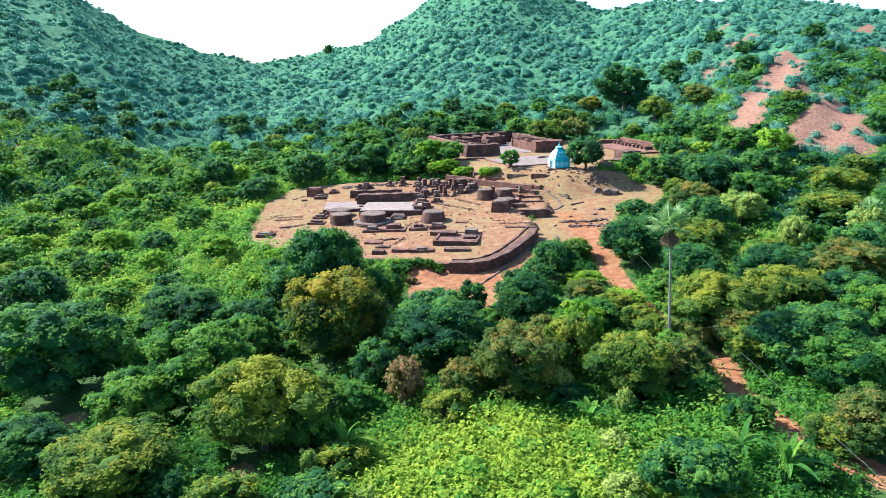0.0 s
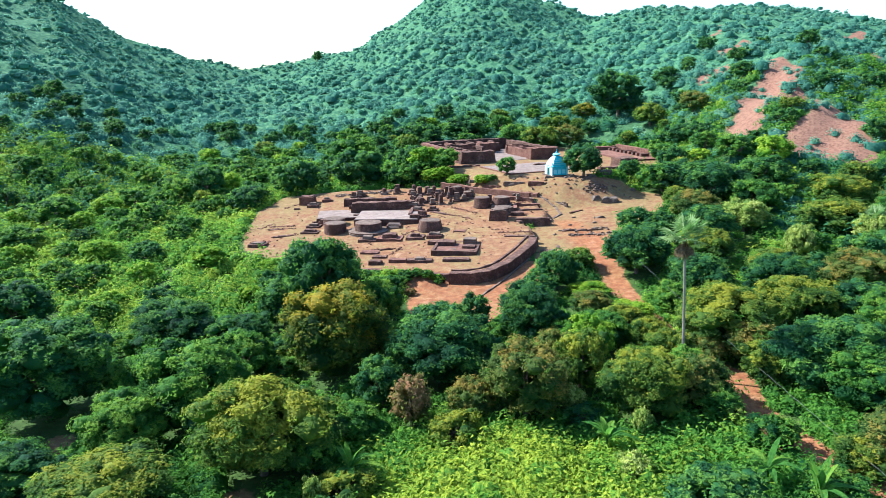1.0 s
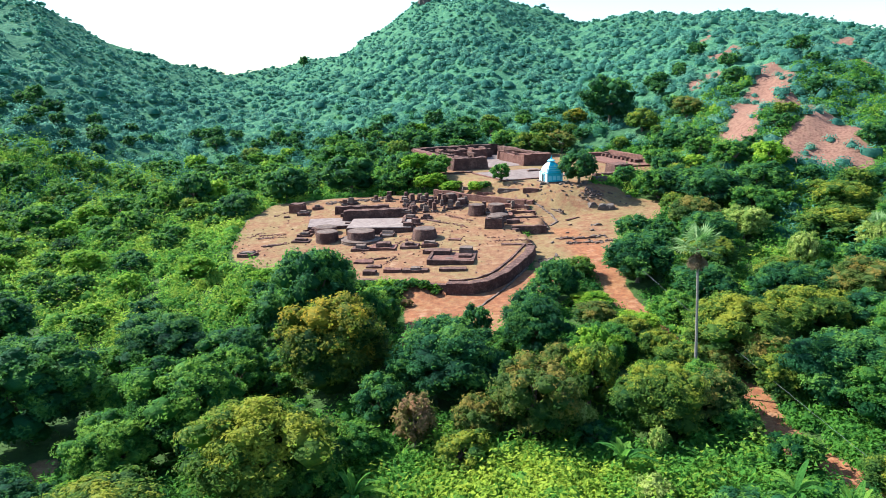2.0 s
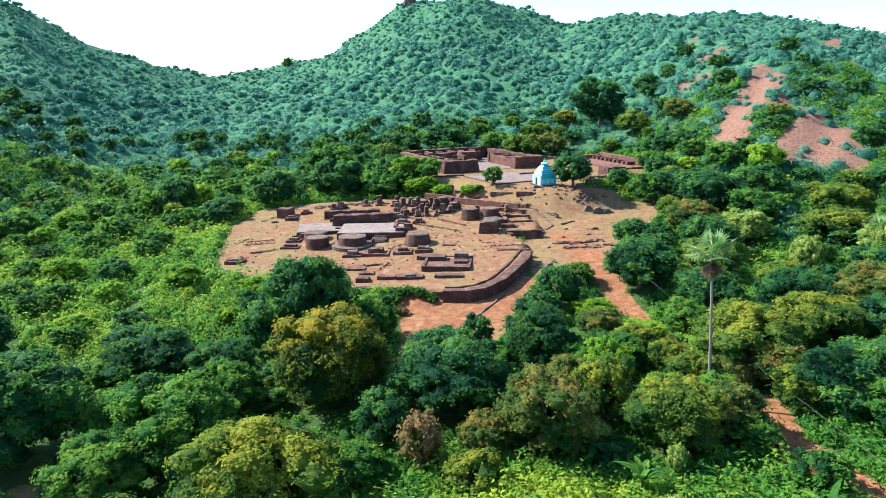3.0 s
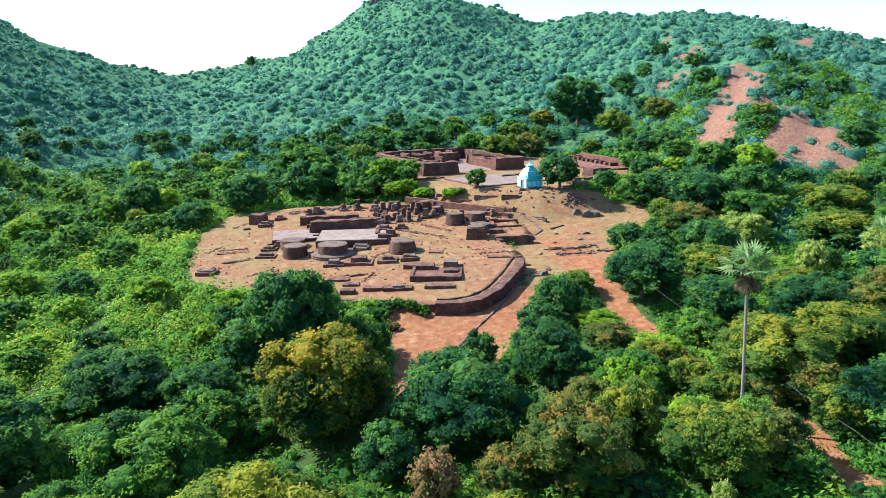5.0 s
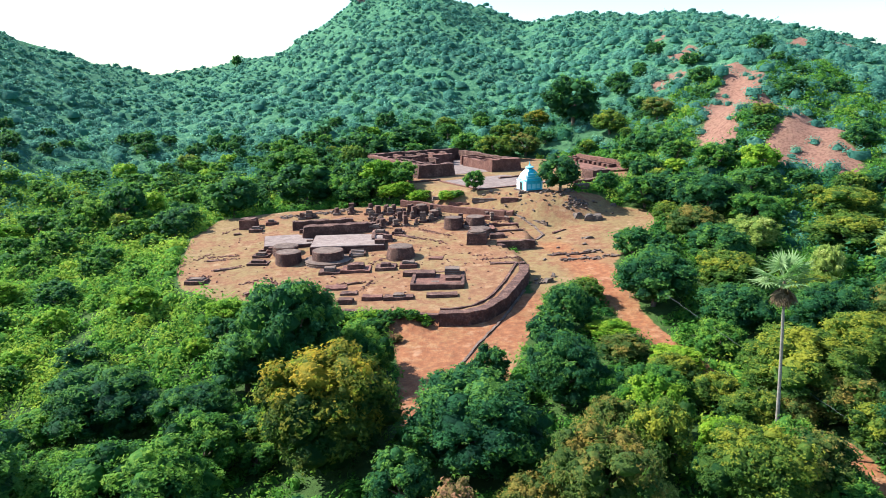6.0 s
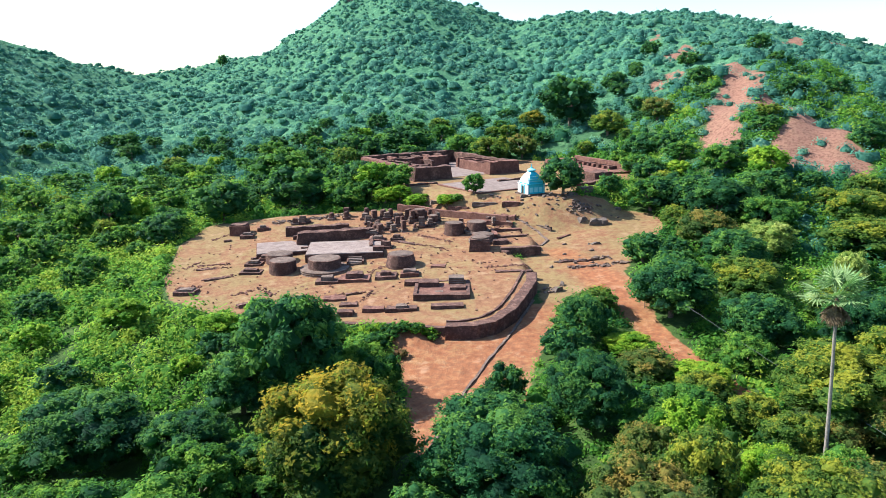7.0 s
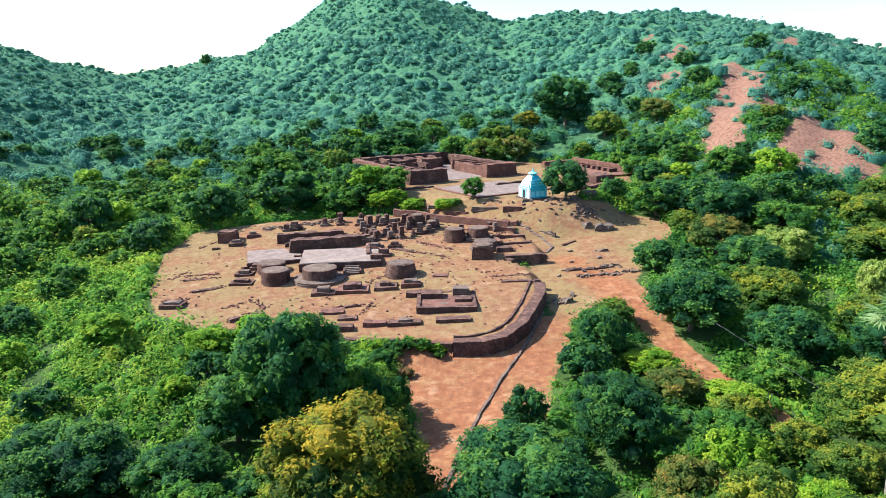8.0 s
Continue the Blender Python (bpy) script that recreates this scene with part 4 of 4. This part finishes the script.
def plant(key, x, y, w, h, rot=0.0, sink=0.0):
    """One tree or bush of a kind; those far off and those that fill the wood have fewer, larger leaf sprays."""
    leaf, seed, label, name, category, fine, loose = KINDS[key]
    near = (2 if y < 93 and w > 7.5 else 1 if y < 140 and w > 4.5 else 0) if fine >= 1 else (1 if y < 93 and w > 4 else 0) - 2
    near = -2 if w < 3.8 else near
    m = pose(x, y, G(x, y) - sink, 0, 0, rot)
    if (key, near) in TREES:
        first = TREES[key, near]
        return copy_thing(first, m @ Matrix.Diagonal((w / first.scale.x, w / first.scale.y, h / first.scale.z, 1)))
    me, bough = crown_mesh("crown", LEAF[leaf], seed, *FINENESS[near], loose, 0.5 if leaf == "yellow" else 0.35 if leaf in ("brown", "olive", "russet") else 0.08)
    t = TREES[key, near] = tagged(new(name), label, category)
    part("trunk", trunk_bm(bough, seed), BARK, t)
    new("crown", me).parent = t
    t.matrix_basis = m @ Matrix.Diagonal((w, w, h, 1))
    return t


for i in range(3):
    tree_kind("dark%d" % i, "dark", 10 + i, "dense round-crowned tree with dark green leaves")
    tree_kind("mid%d" % i, "mid", 20 + i, "leafy broad tree with mid green leaves")
    tree_kind("bush%d" % i, "mid", 90 + i, "low dense green bush", "bush", "bush", 0.5)
    tree_kind("scrub%d" % i, "dark", 95 + i, "dark green woodland tree beside its neighbours", fine=0.5)
for i in range(2):
    tree_kind("olive%d" % i, "olive", 30 + i, "spreading tree with yellowish olive green leaves")
    tree_kind("yellow%d" % i, "yellow", 40 + i, "broad tree with golden yellow turning leaves")
    tree_kind("brown%d" % i, "brown", 50 + i, "bushy tree with brownish green dry leaves", loose=0.2)
    tree_kind("lime%d" % i, "lime", 60 + i, "vine-covered bush with bright lime green leaves", "bush", "bush")
    tree_kind("pale%d" % i, "pale", 70 + i, "small tree draped in pale yellow-green creepers")
tree_kind("russet0", "russet", 80, "thin bush with reddish brown dry leaves", "bush", "bush", loose=0.25)
tree_kind("thicket0", "olive", 85, "olive green woodland bush among taller trees", "bush", "bush", 0.5)
tree_kind("thicket1", "lime", 86, "bright green woodland bush among taller trees", "bush", "bush", 0.5)

NEAR = []


def grove(rows):
    rng = random.Random(len(NEAR))
    for key, x, y, w, h in rows:
        plant(key, x, y, w, h, rng.uniform(0, 360))
        NEAR.append((x, y, w))


# trees that stand out one by one: kind, place, width and height
grove([("dark0", -15.4, 98.5, 11.5, 13.4), ("yellow0", -11.3, 79.6, 13.4, 11.4), ("dark1", 0.5, 75.0, 12.4, 9.2), ("dark2", 11.0, 83.4, 8.0, 8.0), ("dark2", 18.0, 103.2, 6.6, 6.6), ("dark0", 5.1, 89.0, 4.4, 5.4), ("dark1", -20.6, 97.4, 8.5, 7.6),
       ("brown0", 8.0, 66.0, 8.6, 8.2), ("olive0", 14.0, 69.5, 6.0, 7.6), ("olive1", 18.8, 64.0, 8.6, 7.4), ("brown1", 24.0, 64.8, 6.5, 5.6)])
grove([("russet0", -3.0, 65.0, 4.4, 5.6), ("brown1", 2.6, 66.0, 5.0, 4.6), ("olive0", -15.8, 59.5, 12.2, 9.6), ("mid2", -24.4, 70.0, 11.4, 9.8), ("dark0", -41.4, 74.7, 15.5, 11.8), ("dark1", -33.4, 91.5, 11.5, 8.4),
       ("mid1", -33.4, 76.1, 6.5, 6.2), ("olive1", -26.5, 52.8, 11.5, 6.6), ("olive0", 32.2, 78.5, 12.4, 8.0), ("dark2", 30.6, 106.2, 10.6, 8.4)])
grove([("dark1", 37.2, 65.8, 11.2, 8.2), ("mid0", 38.8, 61.0, 9.0, 6.2), ("mid2", 27.2, 56.0, 4.4, 3.3), ("brown0", 34.4, 51.0, 7.2, 5.4), ("olive1", 31.8, 50.9, 5.6, 3.3), ("scrub0", 18.9, 47.0, 7.0, 5.0),
       ("scrub1", -10.0, 48.8, 6.6, 3.2), ("mid0", -11.4, 58.2, 4.6, 5.0), ("pale0", 12.3, 65.4, 3.0, 3.2), ("mid2", -8.4, 99.0, 6.0, 6.0)])
grove([("lime1", 21.6, 99.4, 6.0, 2.6), ("dark0", -60, 102, 11.5, 8.8), ("dark2", -36.4, 57.8, 8.4, 5.6), ("mid1", -8.4, 64.4, 5.4, 3.6), ("pale1", 53.8, 121.5, 8.4, 5.8), ("pale0", 55.4, 106.5, 4.6, 6.6),
       ("pale1", 68.5, 109, 5.5, 5.8), ("dark1", 55.5, 138.5, 13, 9.6), ("dark0", 53.0, 150.0, 10.5, 7.6), ("dark2", 33.8, 156.0, 9.4, 8.0)])
grove([("mid0", 18.0, 162.4, 4.4, 4.4), ("dark2", -54, 180, 9.5, 9), ("dark1", -40.7, 164, 9.5, 7), ("mid1", -60, 177, 8, 7), ("dark0", -16, 180, 15, 10), ("dark2", -31, 176, 13, 10),
       ("dark1", 0, 226, 16, 11), ("dark0", 61.0, 228.0, 18, 15), ("mid2", -20.5, 213, 15, 9), ("lime0", 1.4, 171, 6.5, 3.4)])
grove([("mid2", 49, 74, 8, 6.4), ("olive0", 68, 119, 13, 6.6), ("olive1", 42.5, 82, 10, 7), ("lime0", -61.8, 135, 7, 4.6), ("bush1", -66, 128, 7, 4.2), ("mid0", -83, 163, 11, 7), ("lime1", -39, 125, 7.2, 4.6),
       ("mid2", -82, 146, 9, 5), ("dark2", 14, 234, 16, 9), ("mid1", 28, 222, 11, 8)])
grove([("lime1", 16.5, 74.8, 5.4, 6.6), ("mid1", 19.6, 80.4, 6.0, 4.6), ("lime0", 24.8, 88.0, 6.4, 3.0), ("brown0", 20.4, 91.5, 6.0, 3.6), ("dark2", 36.5, 96.5, 9.0, 6.4), ("olive0", 42, 108, 9, 6.4), ("dark0", 46, 117, 10, 7),
       ("brown1", 48.0, 129.5, 9, 6.4), ("dark1", 57, 146, 12, 8.4), ("mid0", 50, 152, 10, 7.2)])
grove([("olive1", 24.6, 73.6, 6, 4.6), ("lime0", -20.2, 118.4, 5.0, 3.6), ("lime1", -25.6, 117.2, 6.0, 4.2), ("bush0", -7.0, 106.5, 5.0, 3.4), ("bush1", -10.5, 111.6, 3.4, 2.0), ("lime1", -7.2, 110.4, 3.0, 1.8), ("bush2", -4.2, 109.2, 2.6, 1.5), ("mid0", -6.8, 96.0, 5.0, 5.6), ("mid0", 4.0, 173.6, 6.5, 4.0), ("lime1", 7.0, 167.4, 5.5, 2.8),
       ("bush2", -1.0, 173.5, 7, 4.4), ("lime0", 12.6, 163.4, 4.6, 2.2), ("mid2", -6.5, 176, 8, 6.5)])
grove([("mid1", 60, 132, 10, 7), ("dark0", 66, 142, 12, 8), ("olive0", 75, 128, 11, 7), ("mid0", 78, 116, 10, 7), ("dark2", 45, 92, 9, 7), ("brown0", 55, 90, 10, 7), ("dark1", 62, 98, 10, 7), ("olive1", 48, 99, 8, 5.6),
       ("dark0", -24, 88, 8, 6), ("mid0", -22.4, 80.5, 7, 6.4)])
grove([("bush0", -2.6, 110.0, 2.0, 1.3), ("lime1", -1.0, 109.2, 1.6, 1.0), ("bush2", 0.9, 108.5, 1.5, 0.9), ("bush1", -12.6, 112.4, 3.0, 2.2), ("lime0", -9.0, 110.9, 2.2, 1.5), ("bush2", -5.7, 109.6, 2.2, 1.4), ("russet0", -3.4, 105.5, 2.0, 1.2), ("mid0", 14.5, 162.6, 3.0, 1.6)])
grove([("lime0", 0, 176, 7.5, 6), ("mid1", 5.2, 177.5, 6.5, 5.2), ("dark1", -3.5, 181, 9, 7.4), ("lime1", 4.4, 170.4, 5.5, 3.4), ("mid2", -5.5, 173, 8, 5.5)])
grove([("mid2", 23.4, 66.4, 5.4, 5.4), ("lime0", 20.0, 70.2, 5.0, 4.2), ("brown0", 28.2, 73.4, 4.6, 3.6)])
grove([("olive0", 32.0, 67.5, 6.0, 5.0), ("mid1", 25.2, 61.6, 4.0, 3.2), ("brown1", 33.6, 73.0, 6.4, 5.2), ("olive1", 24.0, 78.0, 5.0, 4.2), ("mid2", 31.0, 90.0, 6.0, 5.0), ("olive1", 22.6, 84.0, 5.6, 4.2), ("brown0", 12.0, 74.5, 5.0, 5.5), ("dark2", -20.0, 64.5, 6.5, 6.0), ("dark1", -6.0, 70.0, 6.0, 5.4), ("mid2", -29.6, 64.5, 8.0, 6.5)])
grove([("olive0", 34, 214, 11, 7.5), ("brown0", 44, 219, 10, 7), ("olive1", 66, 212, 11, 7), ("brown1", 74, 200, 9, 6.5), ("yellow1", 52, 236, 9, 6), ("olive0", 87, 173, 6, 3.4), ("dark1", 67, 192, 11, 7.5), ("mid0", 69, 160, 10, 6.5)])
grove([(("bush%d" % (i % 3)) if i % 4 else "lime1", -11.6 + 1.55 * i, 112.6 - 0.36 * i - 0.5 * (i % 2), 1.9 + 0.35 * (i % 3), 1.2 + 0.2 * (i % 2)) for i in range(9)])
plant("scrub2", -57, 421, 5.5, 6.5)


def filler():
    """The rest of the wood on the low ground, between the trees that stand out."""
    rng = np.random.RandomState(7)
    near = np.array(NEAR)
    n, tries = 0, 0
    keys = ["scrub0", "scrub1", "scrub2", "bush0", "bush1", "bush2", "bush0", "thicket1", "thicket0", "thicket0"]
    while n < 310 and tries < 12000:
        tries += 1
        x, y = rng.uniform(-130, 120), rng.uniform(44, 262)
        if abs(x + 5) > (y - 5) * 0.78 or (x > -6 and x < 27 and y < 61):
            continue
        p, q = np.array([x]), np.array([y])
        if soil_mask(p, q)[0] > 0.12 or poly_distance(p, q, DECK)[0] > -5:
            continue
        r, az = math.hypot(x + 5, y - 15), math.degrees(math.atan2(x + 5, y - 15))
        upland = r > np.interp(az, FOOT_AZ, FOOT) + 22
        if upland and rng.rand() < 0.75:
            continue
        w = rng.uniform(4.5, 8.5) if y > 150 or x > 25 else rng.uniform(3.4, 6.5)
        meadow = -75 < x < -25 and 96 < y < 160
        if meadow and rng.rand() < 0.6:
            continue
        if np.any(np.hypot(near[:, 0] - x, near[:, 1] - y) < 0.36 * (near[:, 2] + w)):
            continue
        # lighter kinds on the left, for its brighter green and to imitate haze
        weights = [0.04, 0.03, 0.03, 0.18, 0.18, 0.16, 0.08, 0.22, 0.04, 0.04] if x < -30 else [0.12, 0.10, 0.10, 0.1, 0.1, 0.08, 0.04, 0.12, 0.12, 0.12]
        key = keys[rng.choice(10, p=weights)]
        key = "scrub%d" % (n % 3) if upland else key
        h = w * rng.uniform(0.6, 0.85)
        tagged(plant(key, x, y, w, h, rng.uniform(0, 360), 0.06 * h), group="woodland round the ruins")
        near = np.vstack([near, (x, y, w)])
        n += 1
    return near


CANOPY = filler()


def shrubs(name, pts, width, leaves, leaf, tone, mat, label, seed, tall=0.7, cap=5.0, shape=MOUND, heart=0.24):
    """Masses of low shrubs that nobody could count."""
    rng = np.random.RandomState(seed)
    n = len(pts)
    z = land(pts[:, 0], pts[:, 1])
    d = unit(rng.normal(size=(n, leaves, 3)).reshape(-1, 3) * np.array([1, 1, 0.8]) + np.array([0, 0, 0.6])).reshape(n, leaves, 3)
    d[:, :, 2] = np.abs(d[:, :, 2])
    w = width[:, None, None] * 0.5
    rad = rng.uniform(0.5, 1.08, (n, leaves, 1)) ** 0.5 * (1 + 0.12 * rng.normal(size=(n, leaves, 1)))
    c = np.stack([pts[:, 0], pts[:, 1], z], 1)[:, None, :] + d * rad * w * np.array([1, 1, tall * 2])
    nrm = unit((d + 0.36 * rng.normal(size=d.shape) + np.array([0, 0, 0.25])).reshape(-1, 3))
    size = np.repeat(np.minimum(width, cap) * leaf, leaves)
    t = np.clip(np.repeat(tone, leaves) * 0.75 + rng.uniform(0.03, 0.2, n * leaves), 0, 1)
    # hull toned darker than the sprays, as painted shade inside the shrub
    core = gap_shade_hulls(np.stack([pts[:, 0], pts[:, 1], z], 1), width[:, None] * heart * np.array([1, 1, tall * 2]), np.clip(tone * 0.55, 0, 1), rng, shape, 0.34)
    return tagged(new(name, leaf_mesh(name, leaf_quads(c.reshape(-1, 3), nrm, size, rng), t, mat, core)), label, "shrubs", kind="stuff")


def undergrowth():
    rng = np.random.RandomState(3)
    x, y = rng.uniform(-140, 130, 24000), 20 + 195 * rng.uniform(0, 1, 24000) ** 1.1
    x, y = np.append(x, rng.uniform(-45, 45, 4400)), np.append(y, rng.uniform(34, 66, 4400))
    x, y = np.append(x, rng.uniform(-60, 60, 1600)), np.append(y, rng.uniform(-40, 36, 1600))
    hidden = np.zeros(len(x), bool)
    for cx, cy, cw in CANOPY:
        hidden |= np.hypot(x - cx, y - cy) < 0.33 * cw
    keep = ~hidden & ((np.abs(x + 5) < (y - 2) * 0.82) | (y < 36)) & (soil_mask(x, y) < 0.35) & (poly_distance(x, y, DECK) < -1.2)
    x, y = x[keep], y[keep]
    far = np.clip((y - 40) / 150, 0, 1)
    w = rng.uniform(1.1, 2.4, len(x)) * (1 + 0.6 * far) * (1 + 0.8 * (rng.uniform(0, 1, len(x)) > 0.86))
    meadow = smooth(-20, -32, x) * smooth(90, 104, y)
    limey = smooth(0, 4, poly_distance(x, y, [(-8, 61), (6.7, 61.5), (17, 60), (27, 59), (25, 38), (-12, 38)]))
    w *= 1 + 0.35 * limey + 0.3 * meadow
    # meadow tone raised for its brighter green and, as colour, for haze
    tone = np.clip(0.44 + 0.2 * wobble(x * 1.6, y * 1.6) + 0.30 * meadow + 0.42 * limey + rng.uniform(-0.22, 0.22, len(x)), 0, 1)
    a = y < 120
    shrubs("undergrowth", np.stack([x, y], 1)[a], w[a], 52, 0.13, tone[a], UNDER, "bright green undergrowth of grass and creepers", 4, 0.50, 2.4)
    shrubs("meadow_scrub", np.stack([x, y], 1)[~a], w[~a], 44, 0.14, tone[~a], UNDER, "low green scrub and long grass", 5, 0.46, 3.2, FAR_MOUND)


def hillside():
    rng = np.random.RandomState(9)
    n = 21000
    az = rng.uniform(-46, 50, n)
    foot = np.interp(az, FOOT_AZ, FOOT) - 14
    r = np.sqrt(rng.uniform(foot ** 2, 428.0 ** 2))
    x, y = -5 + r * np.sin(np.radians(az)), 15 + r * np.cos(np.radians(az))
    s = soil_mask(x, y)
    keep = (s < rng.uniform(0.2, 0.92, n)) & (poly_distance(x, y, TERRACE) < -3) & (poly_distance(x, y, EAST) < -3)
    x, y, r, foot = x[keep], y[keep], r[keep], foot[keep]
    w = rng.uniform(1.5, 3.9, len(x)) + rng.uniform(1.5, 4.0, len(x)) * (rng.uniform(0, 1, len(x)) > 0.91)
    w *= 1.15 - 0.35 * smooth(260, 420, r)
    tone = np.clip(0.36 + 0.16 * wobble(x * 0.7, y * 0.7) + rng.normal(size=len(x)) * 0.2, 0, 1)
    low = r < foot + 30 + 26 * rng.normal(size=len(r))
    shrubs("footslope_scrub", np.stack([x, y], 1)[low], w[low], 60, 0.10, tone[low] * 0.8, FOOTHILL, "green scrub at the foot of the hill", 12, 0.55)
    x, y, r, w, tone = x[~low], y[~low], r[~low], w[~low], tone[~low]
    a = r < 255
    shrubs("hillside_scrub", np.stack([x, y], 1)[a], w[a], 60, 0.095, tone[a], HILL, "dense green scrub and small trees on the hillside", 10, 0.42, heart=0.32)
    shrubs("hilltop_scrub", np.stack([x, y], 1)[~a], w[~a], 20, 0.125, tone[~a], HILL, "far scrub over the hill slopes, blue-green tint for haze", 11, 0.36, 5.0, FAR_MOUND, 0.36)


undergrowth()
hillside()


# ---- palm, banana plants, creeper stumps ----
def palm(x, y, h):
    z = G(x, y)
    t = thing("palm_tree", x, y, z, 0, "tall palmyra palm with a slim pale trunk and fan leaves", "palm")
    bm = bmesh.new()
    n, rows = 10, []
    for i in range(15):
        f = i / 14
        r = 0.14 - 0.04 * f + 0.05 * (1 - f) ** 4 + 0.012 * (i % 2)
        rows.append([bm.verts.new((0.12 * math.sin(f * 2.4) - 0.75 * f + r * math.cos(a), r * math.sin(a), -0.4 + f * (h - 1.6))) for a in [2 * math.pi * k / n for k in range(n)]])
    for a, b in zip(rows, rows[1:]):
        for k in range(n):
            bm.faces.new([a[k], a[(k + 1) % n], b[(k + 1) % n], b[k]])
    part("trunk", bm, PALM_BARK, t, "slim pale grey trunk")
    top = Vector((0.12 * math.sin(2.4) - 0.75, 0, h - 2.0))
    rng = random.Random(4)
    for i in range(34):
        dead = i >= 20
        az, el = i * 2.4, radians(rng.uniform(-86, -55) if dead else -18 + 100 * ((i * 7) % 20) / 20)
        d = Vector((math.cos(az) * math.cos(el), math.sin(az) * math.cos(el), math.sin(el)))
        hub = top + d * (rng.uniform(0.5, 1.1) if dead else rng.uniform(1.0, 1.5))
        side = d.cross(Vector((0, 0, 1))).normalized()
        up = side.cross(d)
        bm = bmesh.new()
        limb(bm, top, hub, 0.05, 0.03, 4)
        wide, reach = (60, 1.1) if dead else (112, 1.4)
        for k in range(15):
            q = radians(-wide + 2 * wide * k / 14)
            w = (d * math.cos(q) + side * math.sin(q)).normalized()
            e = hub + w * reach * rng.uniform(0.85, 1.15) * (1.0 - 0.12 * abs(q)) + Vector((0, 0, -0.22)) + up * 0.18 * math.cos(q * 2)
            s = w.cross(up).normalized() * 0.085
            mid = hub.lerp(e, 0.5) + up * 0.04
            bm.faces.new([bm.verts.new(hub), bm.verts.new(mid + s), bm.verts.new(e), bm.verts.new(mid - s)])
        leaf = part("fan_leaf", bm, LEAF["dead" if dead else "palm"], t, "dry brown hanging leaf" if dead else "")
        value_layer(leaf.data, "tone", [rng.uniform(0.3, 0.6) if dead else rng.uniform(0.45, 0.9)] * len(leaf.data.polygons), "FACE")


palm(24.7, 70.3, 17.0)
palm(71.0, 112, 6.2)


def banana(x, y, h, n, seed):
    rng = random.Random(seed)
    t = thing("banana_plant", x, y, G(x, y), 0, "banana plant with long arching torn green leaves", "banana plant", "banana plants")
    bm = bmesh.new()
    limb(bm, Vector((0, 0, -0.3)), Vector((0.05, 0, h * 0.45)), 0.16, 0.10, 8)
    part("stem", bm, LEAF["olive"], t, "thick green stem")
    for i in range(n):
        az, lean = i * 2.4 + rng.uniform(-0.3, 0.3), rng.uniform(0.25, 1.0)
        d, s = Vector((math.cos(az), math.sin(az), 0)), Vector((-math.sin(az), math.cos(az), 0))
        L = h * rng.uniform(0.6, 0.85)
        bm, rows = bmesh.new(), []
        for k in range(9):
            f = k / 8
            p = Vector((0, 0, h * 0.42)) + d * L * lean * f * (0.55 + 0.45 * f) + Vector((0, 0, L * (f * (1.15 - 0.4 * lean) - 0.75 * lean * f * f)))
            w = 0.30 * math.sin(math.pi * min(1, f * 0.9 + 0.08)) ** 0.7 * (0.25 if k == 0 else 1)
            rows.append([bm.verts.new(p - s * w + Vector((0, 0, w * 0.35))), bm.verts.new(p), bm.verts.new(p + s * w + Vector((0, 0, w * 0.35)))])
        for a, b in zip(rows, rows[1:]):
            for k in range(2):
                bm.faces.new([a[k], a[k + 1], b[k + 1], b[k]])
        leaf = part("leaf", bm, LEAF["mid"], t)
        value_layer(leaf.data, "tone", [0.75 if i % 3 == 0 else 0.5] * len(leaf.data.polygons), "FACE")


banana(-7.9, 55.5, 4.4, 9, 1)
banana(13.4, 57.0, 4.2, 10, 2)
banana(23.8, 50.4, 4.0, 9, 3)
banana(25.6, 46.6, 4.4, 9, 4)
for i, (x, y, w, h) in enumerate([(17.2, 59.6, 1.9, 3.6), (-10.6, 53.2, 1.7, 3.4), (14.6, 53.4, 3.2, 2.6), (25.6, 60.4, 1.6, 2.2), (13.8, 46.4, 3.6, 3.0), (-5.6, 48, 2.4, 2.4)]):
    tagged(plant("pale%d" % (i % 2), x, y, w, h, 70 * i), "stump smothered in pale yellow-green creepers", "creeper")


# ---- the overhead cable ----
def cable(points, sag):
    bm = bmesh.new()
    for a, b in zip(points, points[1:]):
        a, b = Vector(a), Vector(b)
        last = a
        for i in range(1, 31):
            f = i / 30
            p = a.lerp(b, f) - Vector((0, 0, sag * 4 * f * (1 - f)))
            limb(bm, last, p, 0.010, 0.010, 4)
            last = p
    return solo("overhead_cable", bm, WIRE, Matrix(), "thin sagging grey overhead cable", "cable")


POLES = [(29.0, 110.0, 4.2), (31.0, 32.5, 2.4)]
for x, y, h in POLES:
    bm = bmesh.new()
    limb(bm, Vector((0, 0, -0.5)), Vector((0, 0, h)), 0.07, 0.05, 8)
    solo("utility_pole", bm, POST, pose(x, y, G(x, y)), "plain brown wooden pole carrying a cable", "pole", "utility poles")
cable([(x, y, G(x, y) + h - 0.15) for x, y, h in POLES], 0.6)
